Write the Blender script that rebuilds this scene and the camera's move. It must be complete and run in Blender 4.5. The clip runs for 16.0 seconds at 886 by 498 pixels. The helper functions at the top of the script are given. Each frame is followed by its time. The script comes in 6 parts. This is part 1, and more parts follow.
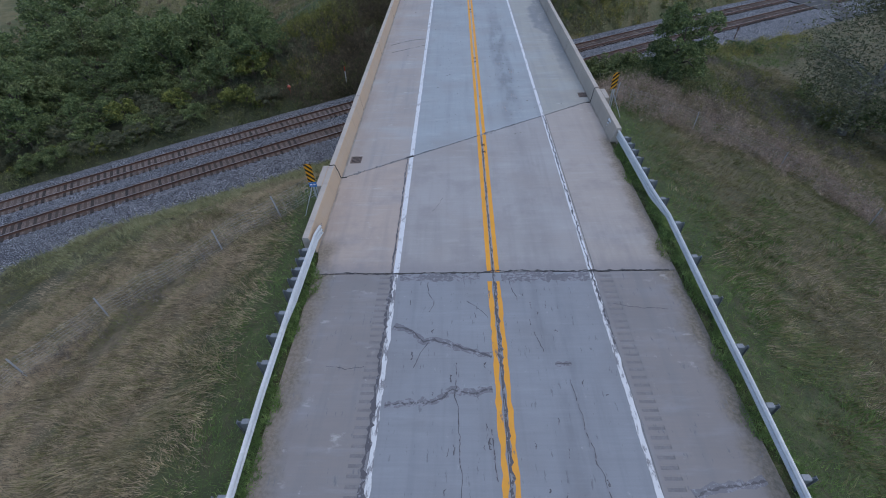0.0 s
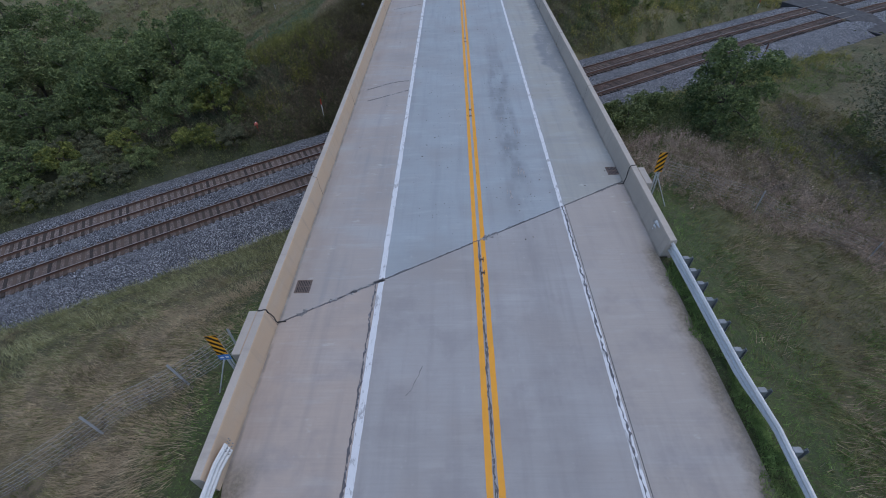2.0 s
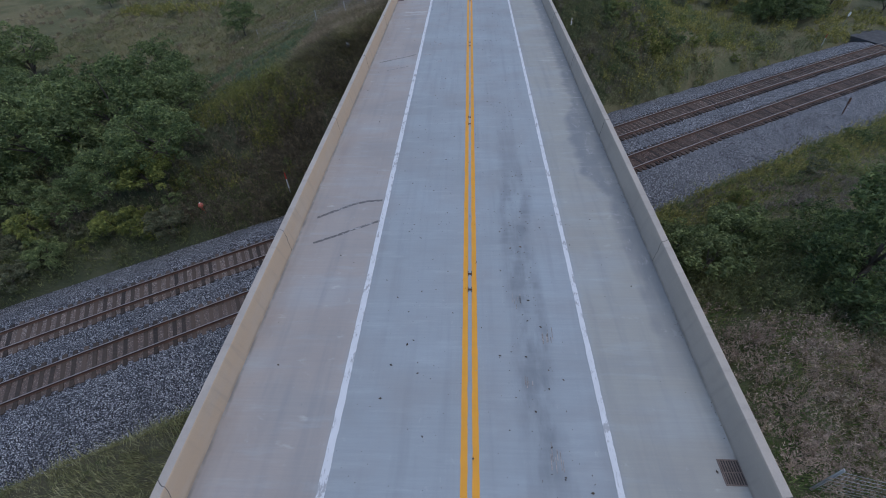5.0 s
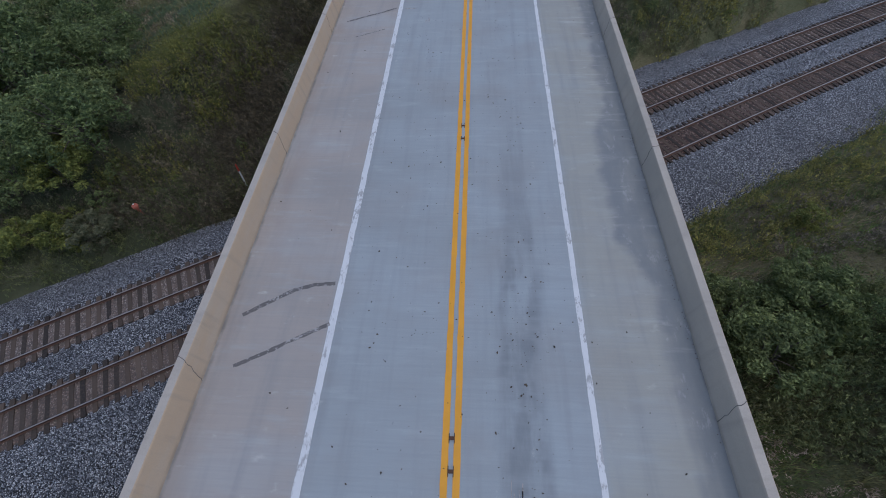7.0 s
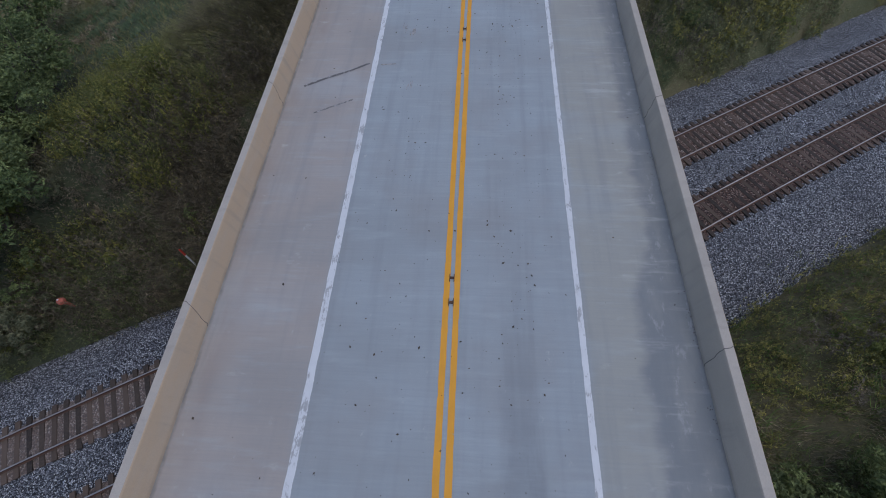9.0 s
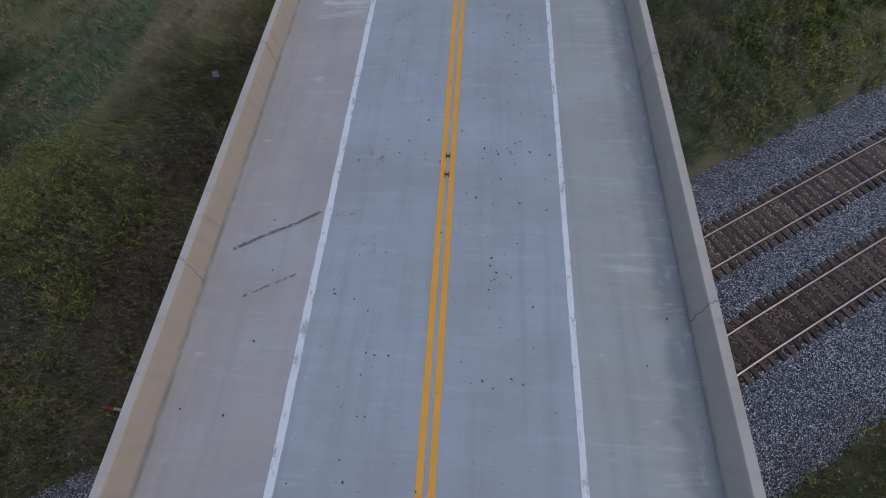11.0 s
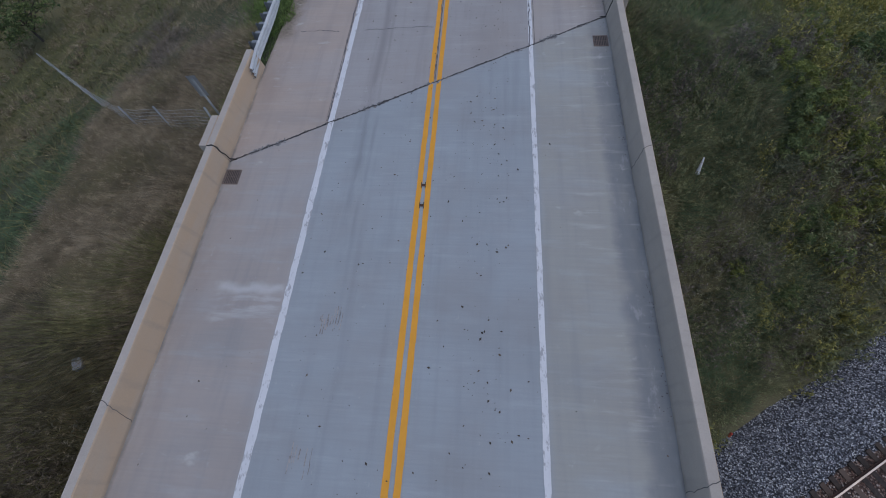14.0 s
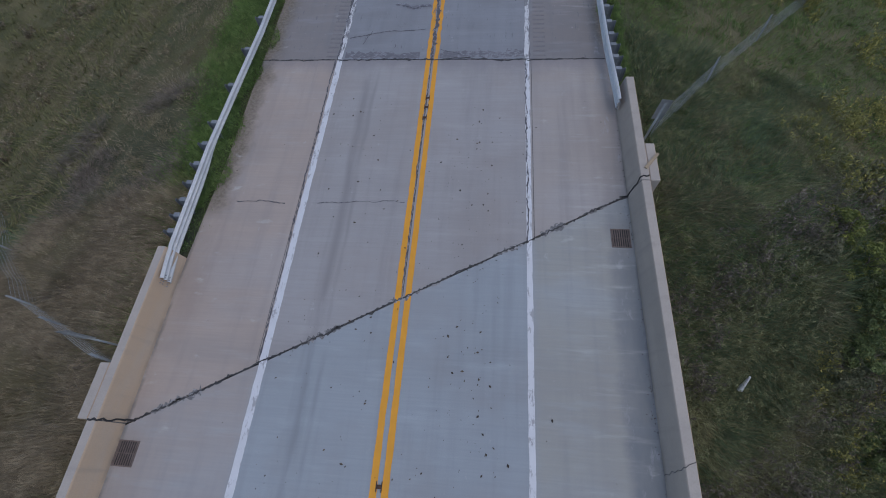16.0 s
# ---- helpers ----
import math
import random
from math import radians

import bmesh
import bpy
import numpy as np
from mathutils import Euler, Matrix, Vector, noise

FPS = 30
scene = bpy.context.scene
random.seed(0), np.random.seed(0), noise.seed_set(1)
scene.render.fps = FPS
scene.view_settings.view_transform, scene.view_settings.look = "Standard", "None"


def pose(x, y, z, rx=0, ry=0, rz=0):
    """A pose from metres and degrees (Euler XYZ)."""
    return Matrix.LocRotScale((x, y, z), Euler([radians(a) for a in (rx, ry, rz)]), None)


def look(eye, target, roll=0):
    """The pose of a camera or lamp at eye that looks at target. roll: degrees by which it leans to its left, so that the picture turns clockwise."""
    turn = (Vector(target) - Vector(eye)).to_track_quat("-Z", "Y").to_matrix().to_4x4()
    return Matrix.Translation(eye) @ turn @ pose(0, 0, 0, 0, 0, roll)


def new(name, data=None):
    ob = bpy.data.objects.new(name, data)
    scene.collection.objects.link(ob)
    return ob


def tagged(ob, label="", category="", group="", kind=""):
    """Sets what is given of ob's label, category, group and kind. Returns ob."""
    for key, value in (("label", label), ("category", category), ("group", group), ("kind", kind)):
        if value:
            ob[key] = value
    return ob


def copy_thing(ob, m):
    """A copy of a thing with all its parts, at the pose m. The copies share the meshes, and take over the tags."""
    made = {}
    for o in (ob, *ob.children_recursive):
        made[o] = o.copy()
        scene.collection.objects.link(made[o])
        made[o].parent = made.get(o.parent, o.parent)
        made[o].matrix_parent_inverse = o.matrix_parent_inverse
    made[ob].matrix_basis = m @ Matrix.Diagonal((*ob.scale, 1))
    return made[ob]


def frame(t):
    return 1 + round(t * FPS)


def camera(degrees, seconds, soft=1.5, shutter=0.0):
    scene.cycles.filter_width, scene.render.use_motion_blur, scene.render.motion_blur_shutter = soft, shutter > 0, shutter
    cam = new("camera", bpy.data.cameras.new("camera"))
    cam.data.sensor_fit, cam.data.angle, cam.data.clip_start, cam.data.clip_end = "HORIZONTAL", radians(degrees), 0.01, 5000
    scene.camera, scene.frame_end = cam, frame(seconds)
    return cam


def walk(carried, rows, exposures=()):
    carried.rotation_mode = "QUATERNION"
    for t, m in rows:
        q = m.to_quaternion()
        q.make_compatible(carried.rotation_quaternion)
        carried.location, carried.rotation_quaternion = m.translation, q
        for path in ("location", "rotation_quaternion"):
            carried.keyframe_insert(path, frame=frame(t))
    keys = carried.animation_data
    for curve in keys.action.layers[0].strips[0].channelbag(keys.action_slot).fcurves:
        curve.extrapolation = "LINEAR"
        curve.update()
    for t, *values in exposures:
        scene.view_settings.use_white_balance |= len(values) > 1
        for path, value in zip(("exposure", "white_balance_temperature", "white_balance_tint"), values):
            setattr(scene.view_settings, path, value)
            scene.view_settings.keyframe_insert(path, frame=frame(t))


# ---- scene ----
cam = camera(90.8, 16.0, 0.95)
PATH = [
    (0, (-1.179, -0.079, 12.121), (-1.262, 1.366, 10.741), -3.1),
    (0.5, (-1.083, 2.185, 12.015), (-1.169, 3.630, 10.635), -3.0),
    (1, (-0.924, 4.386, 12.016), (-1.015, 5.827, 10.632), -3.2),
    (1.5, (-0.837, 6.613, 12.033), (-0.931, 8.051, 10.646), -3.2),
    (2, (-0.730, 8.815, 11.916), (-0.810, 10.256, 10.531), -3.5),
    (2.5, (-0.587, 11.004, 11.920), (-0.669, 12.440, 10.531), -3.4),
    (3, (-0.453, 13.166, 11.880), (-0.537, 14.605, 10.493), -3.5),
    (3.5, (-0.247, 15.325, 11.860), (-0.334, 16.765, 10.475), -3.4),
    (4, (-0.123, 17.515, 11.787), (-0.239, 18.958, 10.406), -3.2),
    (4.5, (-0.013, 19.649, 11.758), (-0.133, 21.095, 10.381), -3.3),
    (5, (-0.007, 21.959, 11.701), (-0.127, 23.404, 10.323), -3.2),
    (5.2, (0.065, 22.844, 11.674), (-0.056, 24.290, 10.298), -3.3),
    (7.3, (0.386, 31.686, 11.811), (0.263, 32.787, 10.146), -4.0),
    (7.5, (0.391, 32.535, 11.737), (0.268, 33.612, 10.057), -4.1),
    (8, (0.451, 34.768, 11.757), (0.325, 35.821, 10.062), -4.3),
    (8.2, (0.473, 35.699, 11.811), (0.346, 36.744, 10.110), -4.5),
    (10.3, (0.946, 44.714, 11.481), (0.783, 45.640, 9.716), -7.3),
    (10.5, (0.990, 45.577, 11.464), (0.825, 46.496, 9.695), -7.5),
    (11, (1.088, 47.761, 11.504), (0.927, 48.677, 9.733), -7.3),
    (11.5, (1.189, 49.967, 11.588), (1.033, 50.891, 9.821), -6.9),
    (12, (1.333, 52.192, 11.625), (1.171, 53.119, 9.860), -7.1),
    (12.5, (1.566, 54.501, 11.720), (1.394, 55.414, 9.949), -7.7),
    (13, (1.796, 56.426, 11.467), (1.611, 57.373, 9.715), -8.2),
    (13.5, (1.940, 58.579, 11.477), (1.752, 59.527, 9.727), -8.3),
    (14, (2.033, 60.850, 11.624), (1.847, 61.782, 9.865), -8.4),
    (14.5, (2.338, 63.329, 11.816), (2.134, 64.226, 10.040), -9.6),
    (15, (2.449, 65.628, 11.904), (2.239, 66.508, 10.121), -10.1),
    (15.5, (2.420, 67.750, 11.816), (2.214, 68.643, 10.038), -9.9),
    (16, (2.331, 69.955, 11.855), (2.140, 70.838, 10.070), -8.8),
]
walk(cam, [(t, look(eye, target, roll)) for t, eye, target, roll in PATH], [(0.0, 0.37, 6350, 9), (1.5, 0.3, 6350, 9), (3.0, 0.23, 6350, 9), (5.0, 0.22, 6400, 9), (8.0, 0.12, 6550, 10), (11.0, 0.03, 6600, 11), (16.0, 0.0, 6600, 11)])

# ---- light ----
world = bpy.data.worlds.new("sky")
scene.world = world
world.use_nodes = True
wn = world.node_tree
sky = wn.nodes.new("ShaderNodeTexSky")
sky.sky_type = "NISHITA"
sky.sun_disc = False
sky.sun_elevation = radians(70)
sky.sun_rotation = radians(100)
sky.air_density = 1.0
sky.dust_density = 1.3
sky.ozone_density = 1.0
wn.nodes["Background"].inputs[1].default_value = 0.15
wn.links.new(sky.outputs[0], wn.nodes["Background"].inputs[0])
sun_data = bpy.data.lights.new("sun", "SUN")
sun_data.energy = 0.5
sun_data.angle = radians(60)
sun_data.color = (1.0, 0.93, 0.84)
sun = new("sun", sun_data)
sun.matrix_world = look((60, -20, 200), (0, 0, 0))

# ---- helpers of this scene ----
rng = np.random.default_rng(7)


class Nodes:
    """A small builder for node materials."""

    def __init__(self, name):
        self.mat = bpy.data.materials.new(name)
        self.mat.use_nodes = True
        self.tree = self.mat.node_tree
        self.bsdf = self.tree.nodes["Principled BSDF"]
        self.pos = self.node("ShaderNodeNewGeometry").outputs["Position"]

    def node(self, kind, **props):
        n = self.tree.nodes.new(kind)
        for k, v in props.items():
            setattr(n, k, v)
        return n

    def link(self, a, b):
        self.tree.links.new(a, b)

    def put(self, socket, value):
        if isinstance(value, bpy.types.NodeSocket):
            self.link(value, socket)
        elif isinstance(value, tuple) and len(value) == 3 and socket.type == "RGBA":
            socket.default_value = (*value, 1)
        else:
            socket.default_value = value

    def scaled(self, sx, sy, sz, source=None):
        m = self.node("ShaderNodeVectorMath", operation="MULTIPLY")
        self.link(source or self.pos, m.inputs[0])
        m.inputs[1].default_value = (sx, sy, sz)
        return m.outputs[0]

    def noise(self, scale, detail=4, vector=None, rough=0.6):
        n = self.node("ShaderNodeTexNoise")
        n.inputs["Scale"].default_value = scale
        n.inputs["Detail"].default_value = detail
        n.inputs["Roughness"].default_value = rough
        self.link(vector or self.pos, n.inputs["Vector"])
        return n.outputs["Fac"]

    def voronoi(self, scale, vector=None, feature="F1", out="Distance"):
        n = self.node("ShaderNodeTexVoronoi", feature=feature)
        n.inputs["Scale"].default_value = scale
        self.link(vector or self.pos, n.inputs["Vector"])
        return n.outputs[out]

    def ramp(self, fac, *stops):
        n = self.node("ShaderNodeValToRGB")
        e = n.color_ramp.elements
        while len(e) < len(stops):
            e.new(0.5)
        for el, (p, c) in zip(e, stops):
            el.position = p
            el.color = (*c, 1) if isinstance(c, tuple) else (c, c, c, 1)
        self.link(fac, n.inputs[0])
        return n.outputs[0]

    def span(self, value, a, b, c=0.0, d=1.0):
        n = self.node("ShaderNodeMapRange")
        n.interpolation_type = "SMOOTHSTEP"
        self.put(n.inputs[0], value)
        for i, v in enumerate((a, b, c, d)):
            n.inputs[1 + i].default_value = v
        return n.outputs[0]

    def math(self, op, a, b=0.0):
        n = self.node("ShaderNodeMath", operation=op)
        self.put(n.inputs[0], a)
        self.put(n.inputs[1], b)
        return n.outputs[0]

    def axis(self, i, source=None):
        n = self.node("ShaderNodeSeparateXYZ")
        self.link(source or self.pos, n.inputs[0])
        return n.outputs[i]

    def mix(self, fac, a, b, blend="MIX"):
        n = self.node("ShaderNodeMix", data_type="RGBA", blend_type=blend)
        self.put(n.inputs[0], fac)
        self.put(n.inputs[6], a)
        self.put(n.inputs[7], b)
        return n.outputs[2]

    def bump(self, height, strength=0.3, distance=0.01):
        n = self.node("ShaderNodeBump")
        n.inputs["Strength"].default_value = strength
        n.inputs["Distance"].default_value = distance
        self.link(height, n.inputs["Height"])
        self.link(n.outputs[0], self.bsdf.inputs["Normal"])

    def done(self, color, rough=0.85, metal=0.0):
        self.put(self.bsdf.inputs["Base Color"], color)
        self.put(self.bsdf.inputs["Roughness"], rough)
        self.put(self.bsdf.inputs["Metallic"], metal)
        return self.mat


def plain(name, a, b, scale=2.0, fine=30.0, rough=0.85, metal=0.0, bump=0.25, dist=0.01):
    """Two tones mixed at two scales, with a fine relief."""
    n = Nodes(name)
    big, small = n.noise(scale), n.noise(fine)
    c = n.mix(n.span(big, 0.3, 0.7), a, b)
    c = n.mix(n.span(small, 0.25, 0.75, 0.0, 0.35), c, tuple(v * 0.6 for v in a))
    n.bump(small, bump, dist)
    return n.done(c, rough, metal)


def foliage(name, dark, light, tip, dry=None, even=0.35):
    """Leaves: every island has its own tone, every plant its own drift."""
    dark, light, tip = [tuple(v * 1.35 for v in t) for t in (dark, light, tip)]
    dry = dry and tuple(v * 1.35 for v in dry)
    n = Nodes(name)
    g = n.node("ShaderNodeNewGeometry").outputs["Random Per Island"]
    o = n.node("ShaderNodeObjectInfo").outputs["Random"]
    c = n.mix(even, n.ramp(g, (0.0, dark), (0.55, light), (1.0, tip)), light)
    if dry:
        c = n.mix(n.span(n.noise(0.25, 3), 0.5, 0.68), c, dry)
    c = n.mix(n.math("MULTIPLY", o, 0.45), c, tuple(v * 0.5 for v in light))
    # tufts and patches differ in tone
    c = n.mix(n.span(n.noise(1.3, 3), 0.42, 0.66, 0.0, 0.45), c, tuple(v * 0.6 for v in dark))
    c = n.mix(n.span(n.noise(0.7, 3, n.scaled(1, 1, 0.3)), 0.52, 0.7, 0.0, 0.55), c, tip)
    c = n.mix(n.span(n.noise(4.5, 3), 0.48, 0.60, 0.0, 0.6), c, tuple(v * 0.7 for v in dark))
    c = n.mix(n.span(n.noise(3.1, 3), 0.53, 0.66, 0.0, 0.6), c, tuple(v * 1.25 for v in tip))
    n.done(c, 0.75)
    # thin leaves let light through
    glow = n.node("ShaderNodeBsdfTranslucent")
    n.link(c, glow.inputs["Color"])
    both = n.node("ShaderNodeMixShader")
    both.inputs[0].default_value = 0.25
    n.link(n.bsdf.outputs[0], both.inputs[1])
    n.link(glow.outputs[0], both.inputs[2])
    n.link(both.outputs[0], n.tree.nodes["Material Output"].inputs["Surface"])
    return n.mat


# ---- materials ----
def pavement_mat(name, lane, shoulder, grime, right=None, spots=0.0, dirt=True):
    """Old pavement: bluish lanes, warmer shoulders, broomed grain, long streaks, stains and fine grit."""
    n = Nodes(name)
    x, y = n.axis(0), n.axis(1)
    ax = n.math("ABSOLUTE", x)
    edge = n.math("ADD", ax, n.math("MULTIPLY", n.noise(0.5, 4), 0.5))
    side = n.mix(n.span(x, -1, 1), shoulder, right or shoulder)
    c = n.mix(n.span(edge, 3.75, 4.2), lane, side)
    # broad pours, paler and bluer or darker and warmer
    pours = n.noise(1.0, 4, n.scaled(0.16, 0.42, 1), 0.5)
    c = n.mix(n.span(pours, 0.5, 0.68, 0, 0.34), c, tuple(v * k for v, k in zip(lane, (1.16, 1.2, 1.24))))
    c = n.mix(n.span(pours, 0.48, 0.32, 0, 0.34), c, tuple(v * k for v, k in zip(lane, (0.8, 0.77, 0.74))))
    streak = n.noise(1.0, 5, n.scaled(2.4, 0.13, 1))
    c = n.mix(n.span(streak, 0.45, 0.75, 0, 0.34), c, tuple(v * 0.62 for v in lane))
    cross = n.noise(1.0, 5, n.scaled(0.5, 2.4, 1))
    c = n.mix(n.span(cross, 0.5, 0.75, 0, 0.3), c, tuple(min(1, v * 1.35) for v in lane))
    broom = n.noise(1.0, 3, n.scaled(0.5, 17, 1))
    c = n.mix(n.span(broom, 0.35, 0.7, 0, 0.16), c, tuple(v * 0.66 for v in lane))
    big = n.noise(0.33, 5)
    c = n.mix(n.span(big, 0.42, 0.72, 0, 0.3), c, tuple(v * 0.7 for v in shoulder))
    # oil and tyre film in the wheel tracks of the right lane
    way = n.math("ADD", x, n.math("MULTIPLY", n.math("SUBTRACT", n.noise(1.0, 4, n.scaled(0.8, 0.25, 1)), 0.5), 1.3))
    track = n.math("MULTIPLY", n.span(way, 1.1, 1.6), n.span(way, 2.75, 2.2))
    film = n.math("MULTIPLY", track, n.span(n.noise(1.0, 5, n.scaled(1.3, 0.35, 1)), 0.36, 0.62, 0.15, 1.0))
    film = n.math("MULTIPLY", film, n.span(n.noise(1.0, 4, n.scaled(0.4, 1.6, 1)), 0.3, 0.6, 0.45, 1.0))
    film = n.math("MULTIPLY", film, n.math("MULTIPLY", n.span(y, 22, 28, 0.35, 1.0), n.span(y, 46, 36, 0.12, 1.0)))
    c = n.mix(n.math("MULTIPLY", film, 0.8), c, grime)
    for mid, half, k in ((-2.34, 0.24, 0.3), (-2.03, 0.13, 0.22)):
        wob = n.math("ADD", x, n.math("MULTIPLY", n.math("SUBTRACT", n.noise(1.0, 3, n.scaled(0.3, 0.2, 1)), 0.5), 0.35))
        band = n.math("MULTIPLY", n.span(wob, mid - half, mid), n.span(wob, mid + half, mid))
        band = n.math("MULTIPLY", band, n.span(n.noise(1.0, 4, n.scaled(1.5, 0.25, 1)), 0.36, 0.58))
        band = n.math("MULTIPLY", band, n.math("MULTIPLY", n.span(y, 63, 70), n.span(y, 85, 82)))
        c = n.mix(n.math("MULTIPLY", band, k * 2.2), c, tuple(v * 0.62 for v in lane))
    # silt washed along the gutter, widest where the water ponds, with pale run marks at its rim
    pond = n.math("MULTIPLY", n.span(y, 37.5, 39.5), n.span(y, 47, 44))
    reach = n.math("ADD", x, n.math("MULTIPLY", n.noise(1.0, 6, n.scaled(0.5, 0.9, 1)), 1.1))
    reach = n.math("ADD", reach, n.math("MULTIPLY", pond, 0.75))
    rim = n.span(reach, 6.3, 6.72)
    wash = n.math("MULTIPLY", rim, n.span(n.noise(1.0, 6, n.scaled(1.4, 0.5, 1)), 0.3, 0.6, 0.6, 1.0))
    wash = n.math("MULTIPLY", wash, n.math("MULTIPLY", n.span(y, 27, 33), n.span(y, 84, 72)))
    c = n.mix(n.math("MULTIPLY", wash, 0.8), c, grime)
    blot = n.math("MULTIPLY", rim, n.math("MULTIPLY", n.span(n.noise(1.0, 6, n.scaled(2.6, 1.2, 1), 0.7), 0.56, 0.66), n.span(y, 27, 33)))
    c = n.mix(n.math("MULTIPLY", blot, 0.5), c, (0.42, 0.42, 0.44))
    runs = n.math("MULTIPLY", n.span(n.noise(1.0, 6, n.scaled(0.45, 3.2, 1)), 0.54, 0.78), n.math("MULTIPLY", n.span(x, 4.2, 5.2), n.span(y, 30, 40)))
    c = n.mix(n.math("MULTIPLY", runs, 0.5), c, (0.58, 0.58, 0.57))
    if dirt:
        soil = n.span(n.math("ADD", ax, n.math("MULTIPLY", n.noise(1.1, 6), 1.3)), 6.6, 7.3)
        off = n.math("MAXIMUM", n.span(n.math("SUBTRACT", y, n.math("MULTIPLY", n.span(x, -1, 1), 8.0)), 13.6, 12.6), n.span(n.math("SUBTRACT", y, n.math("MULTIPLY", n.span(x, -1, 1), 8.0)), 76.4, 77.4))
        c = n.mix(n.math("MULTIPLY", n.math("MULTIPLY", soil, off), 0.9), c, n.mix(n.span(n.noise(9, 4), 0.35, 0.65), (0.12, 0.10, 0.065), (0.23, 0.19, 0.14)))
    if spots:
        dark = n.span(n.noise(1.0, 4, n.scaled(8.0, 1.6, 1), 0.7), 0.615, 0.67)
        c = n.mix(n.math("MULTIPLY", dark, spots), c, tuple(v * 0.55 for v in lane))
    washl = n.math("MULTIPLY", n.span(n.math("SUBTRACT", x, n.math("MULTIPLY", n.noise(0.4, 5), 1.6)), -6.7, -7.4), n.span(n.noise(1.0, 6, n.scaled(0.9, 0.3, 1)), 0.4, 0.65))
    c = n.mix(n.math("MULTIPLY", washl, 0.4), c, (0.28, 0.222, 0.19))
    pale = n.math("MULTIPLY", n.span(n.noise(1.0, 6, n.scaled(0.9, 1.7, 1)), 0.62, 0.74), n.span(ax, 3.9, 4.3))
    c = n.mix(n.math("MULTIPLY", pale, 0.5), c, (0.6, 0.59, 0.57))
    # a pale scraped patch on the left shoulder
    px = n.math("ADD", x, n.math("MULTIPLY", n.math("SUBTRACT", n.noise(1.6, 5), 0.5), 0.9))
    py = n.math("ADD", y, n.math("MULTIPLY", n.math("SUBTRACT", n.noise(1.1, 5), 0.5), 0.6))
    worn = n.math("MULTIPLY", n.math("MULTIPLY", n.span(px, -6.2, -5.7), n.span(px, -3.7, -4.0)), n.math("MULTIPLY", n.span(py, 64.4, 64.6), n.span(py, 65.75, 65.5)))
    band = n.math("MAXIMUM", n.span(py, 65.25, 65.5), n.math("MULTIPLY", n.span(n.noise(1.0, 5, n.scaled(0.8, 3.5, 1)), 0.4, 0.65), 0.75))
    c = n.mix(n.math("MULTIPLY", n.math("MULTIPLY", worn, band), 0.75), c, (0.55, 0.55, 0.55))
    # purple-grey road dirt dragged over the ends of the approach slabs
    if dirt == "ends":
        ragged = n.math("MULTIPLY", n.math("SUBTRACT", n.noise(1.0, 6, n.scaled(1.2, 0.5, 1), 0.7), 0.5), 1.6)
        end = n.math("MAXIMUM", n.span(n.math("ADD", y, ragged), 12.3, 11.2), n.span(n.math("ADD", y, ragged), 83.1, 84.1))
        c = n.mix(n.math("MULTIPLY", end, 0.6), c, (0.205, 0.195, 0.21))
        blotch = n.math("MULTIPLY", n.span(n.noise(0.55, 6, None, 0.65), 0.48, 0.66), n.span(y, 24, 17))
        c = n.mix(n.math("MULTIPLY", blotch, 0.42), c, (0.245, 0.23, 0.235))
    # small pale scuffs and dark drips everywhere
    scuff = n.span(n.noise(1.0, 6, n.scaled(3.2, 2.0, 1), 0.75), 0.62, 0.72, 0, 0.35)
    c = n.mix(scuff, c, (0.56, 0.56, 0.56))
    drip = n.span(n.noise(1.0, 5, n.scaled(7.0, 3.0, 1), 0.75), 0.66, 0.73, 0, 0.5)
    c = n.mix(drip, c, tuple(v * 0.5 for v in lane))
    # a dark line at the foot of the barriers, stronger in places
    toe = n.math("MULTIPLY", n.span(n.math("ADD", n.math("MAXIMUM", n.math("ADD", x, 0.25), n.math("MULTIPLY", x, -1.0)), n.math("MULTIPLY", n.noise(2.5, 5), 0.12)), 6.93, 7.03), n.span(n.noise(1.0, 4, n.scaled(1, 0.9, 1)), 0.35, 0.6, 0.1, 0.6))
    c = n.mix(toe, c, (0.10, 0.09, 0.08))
    grit = n.noise(55, 3)
    c = n.mix(n.span(grit, 0.3, 0.7, 0, 0.3), c, tuple(v * 0.7 for v in lane))
    n.bump(n.math("ADD", grit, broom), 0.35, 0.006)
    return n.done(c, 0.88)


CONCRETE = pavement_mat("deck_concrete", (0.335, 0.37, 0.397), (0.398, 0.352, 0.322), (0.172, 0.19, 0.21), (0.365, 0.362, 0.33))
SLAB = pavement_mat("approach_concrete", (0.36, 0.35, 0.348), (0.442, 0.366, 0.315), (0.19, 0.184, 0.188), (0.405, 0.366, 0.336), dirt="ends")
OLD_ROAD = pavement_mat("old_road", (0.27, 0.285, 0.31), (0.255, 0.232, 0.222), (0.10, 0.10, 0.11), None, 0.8)


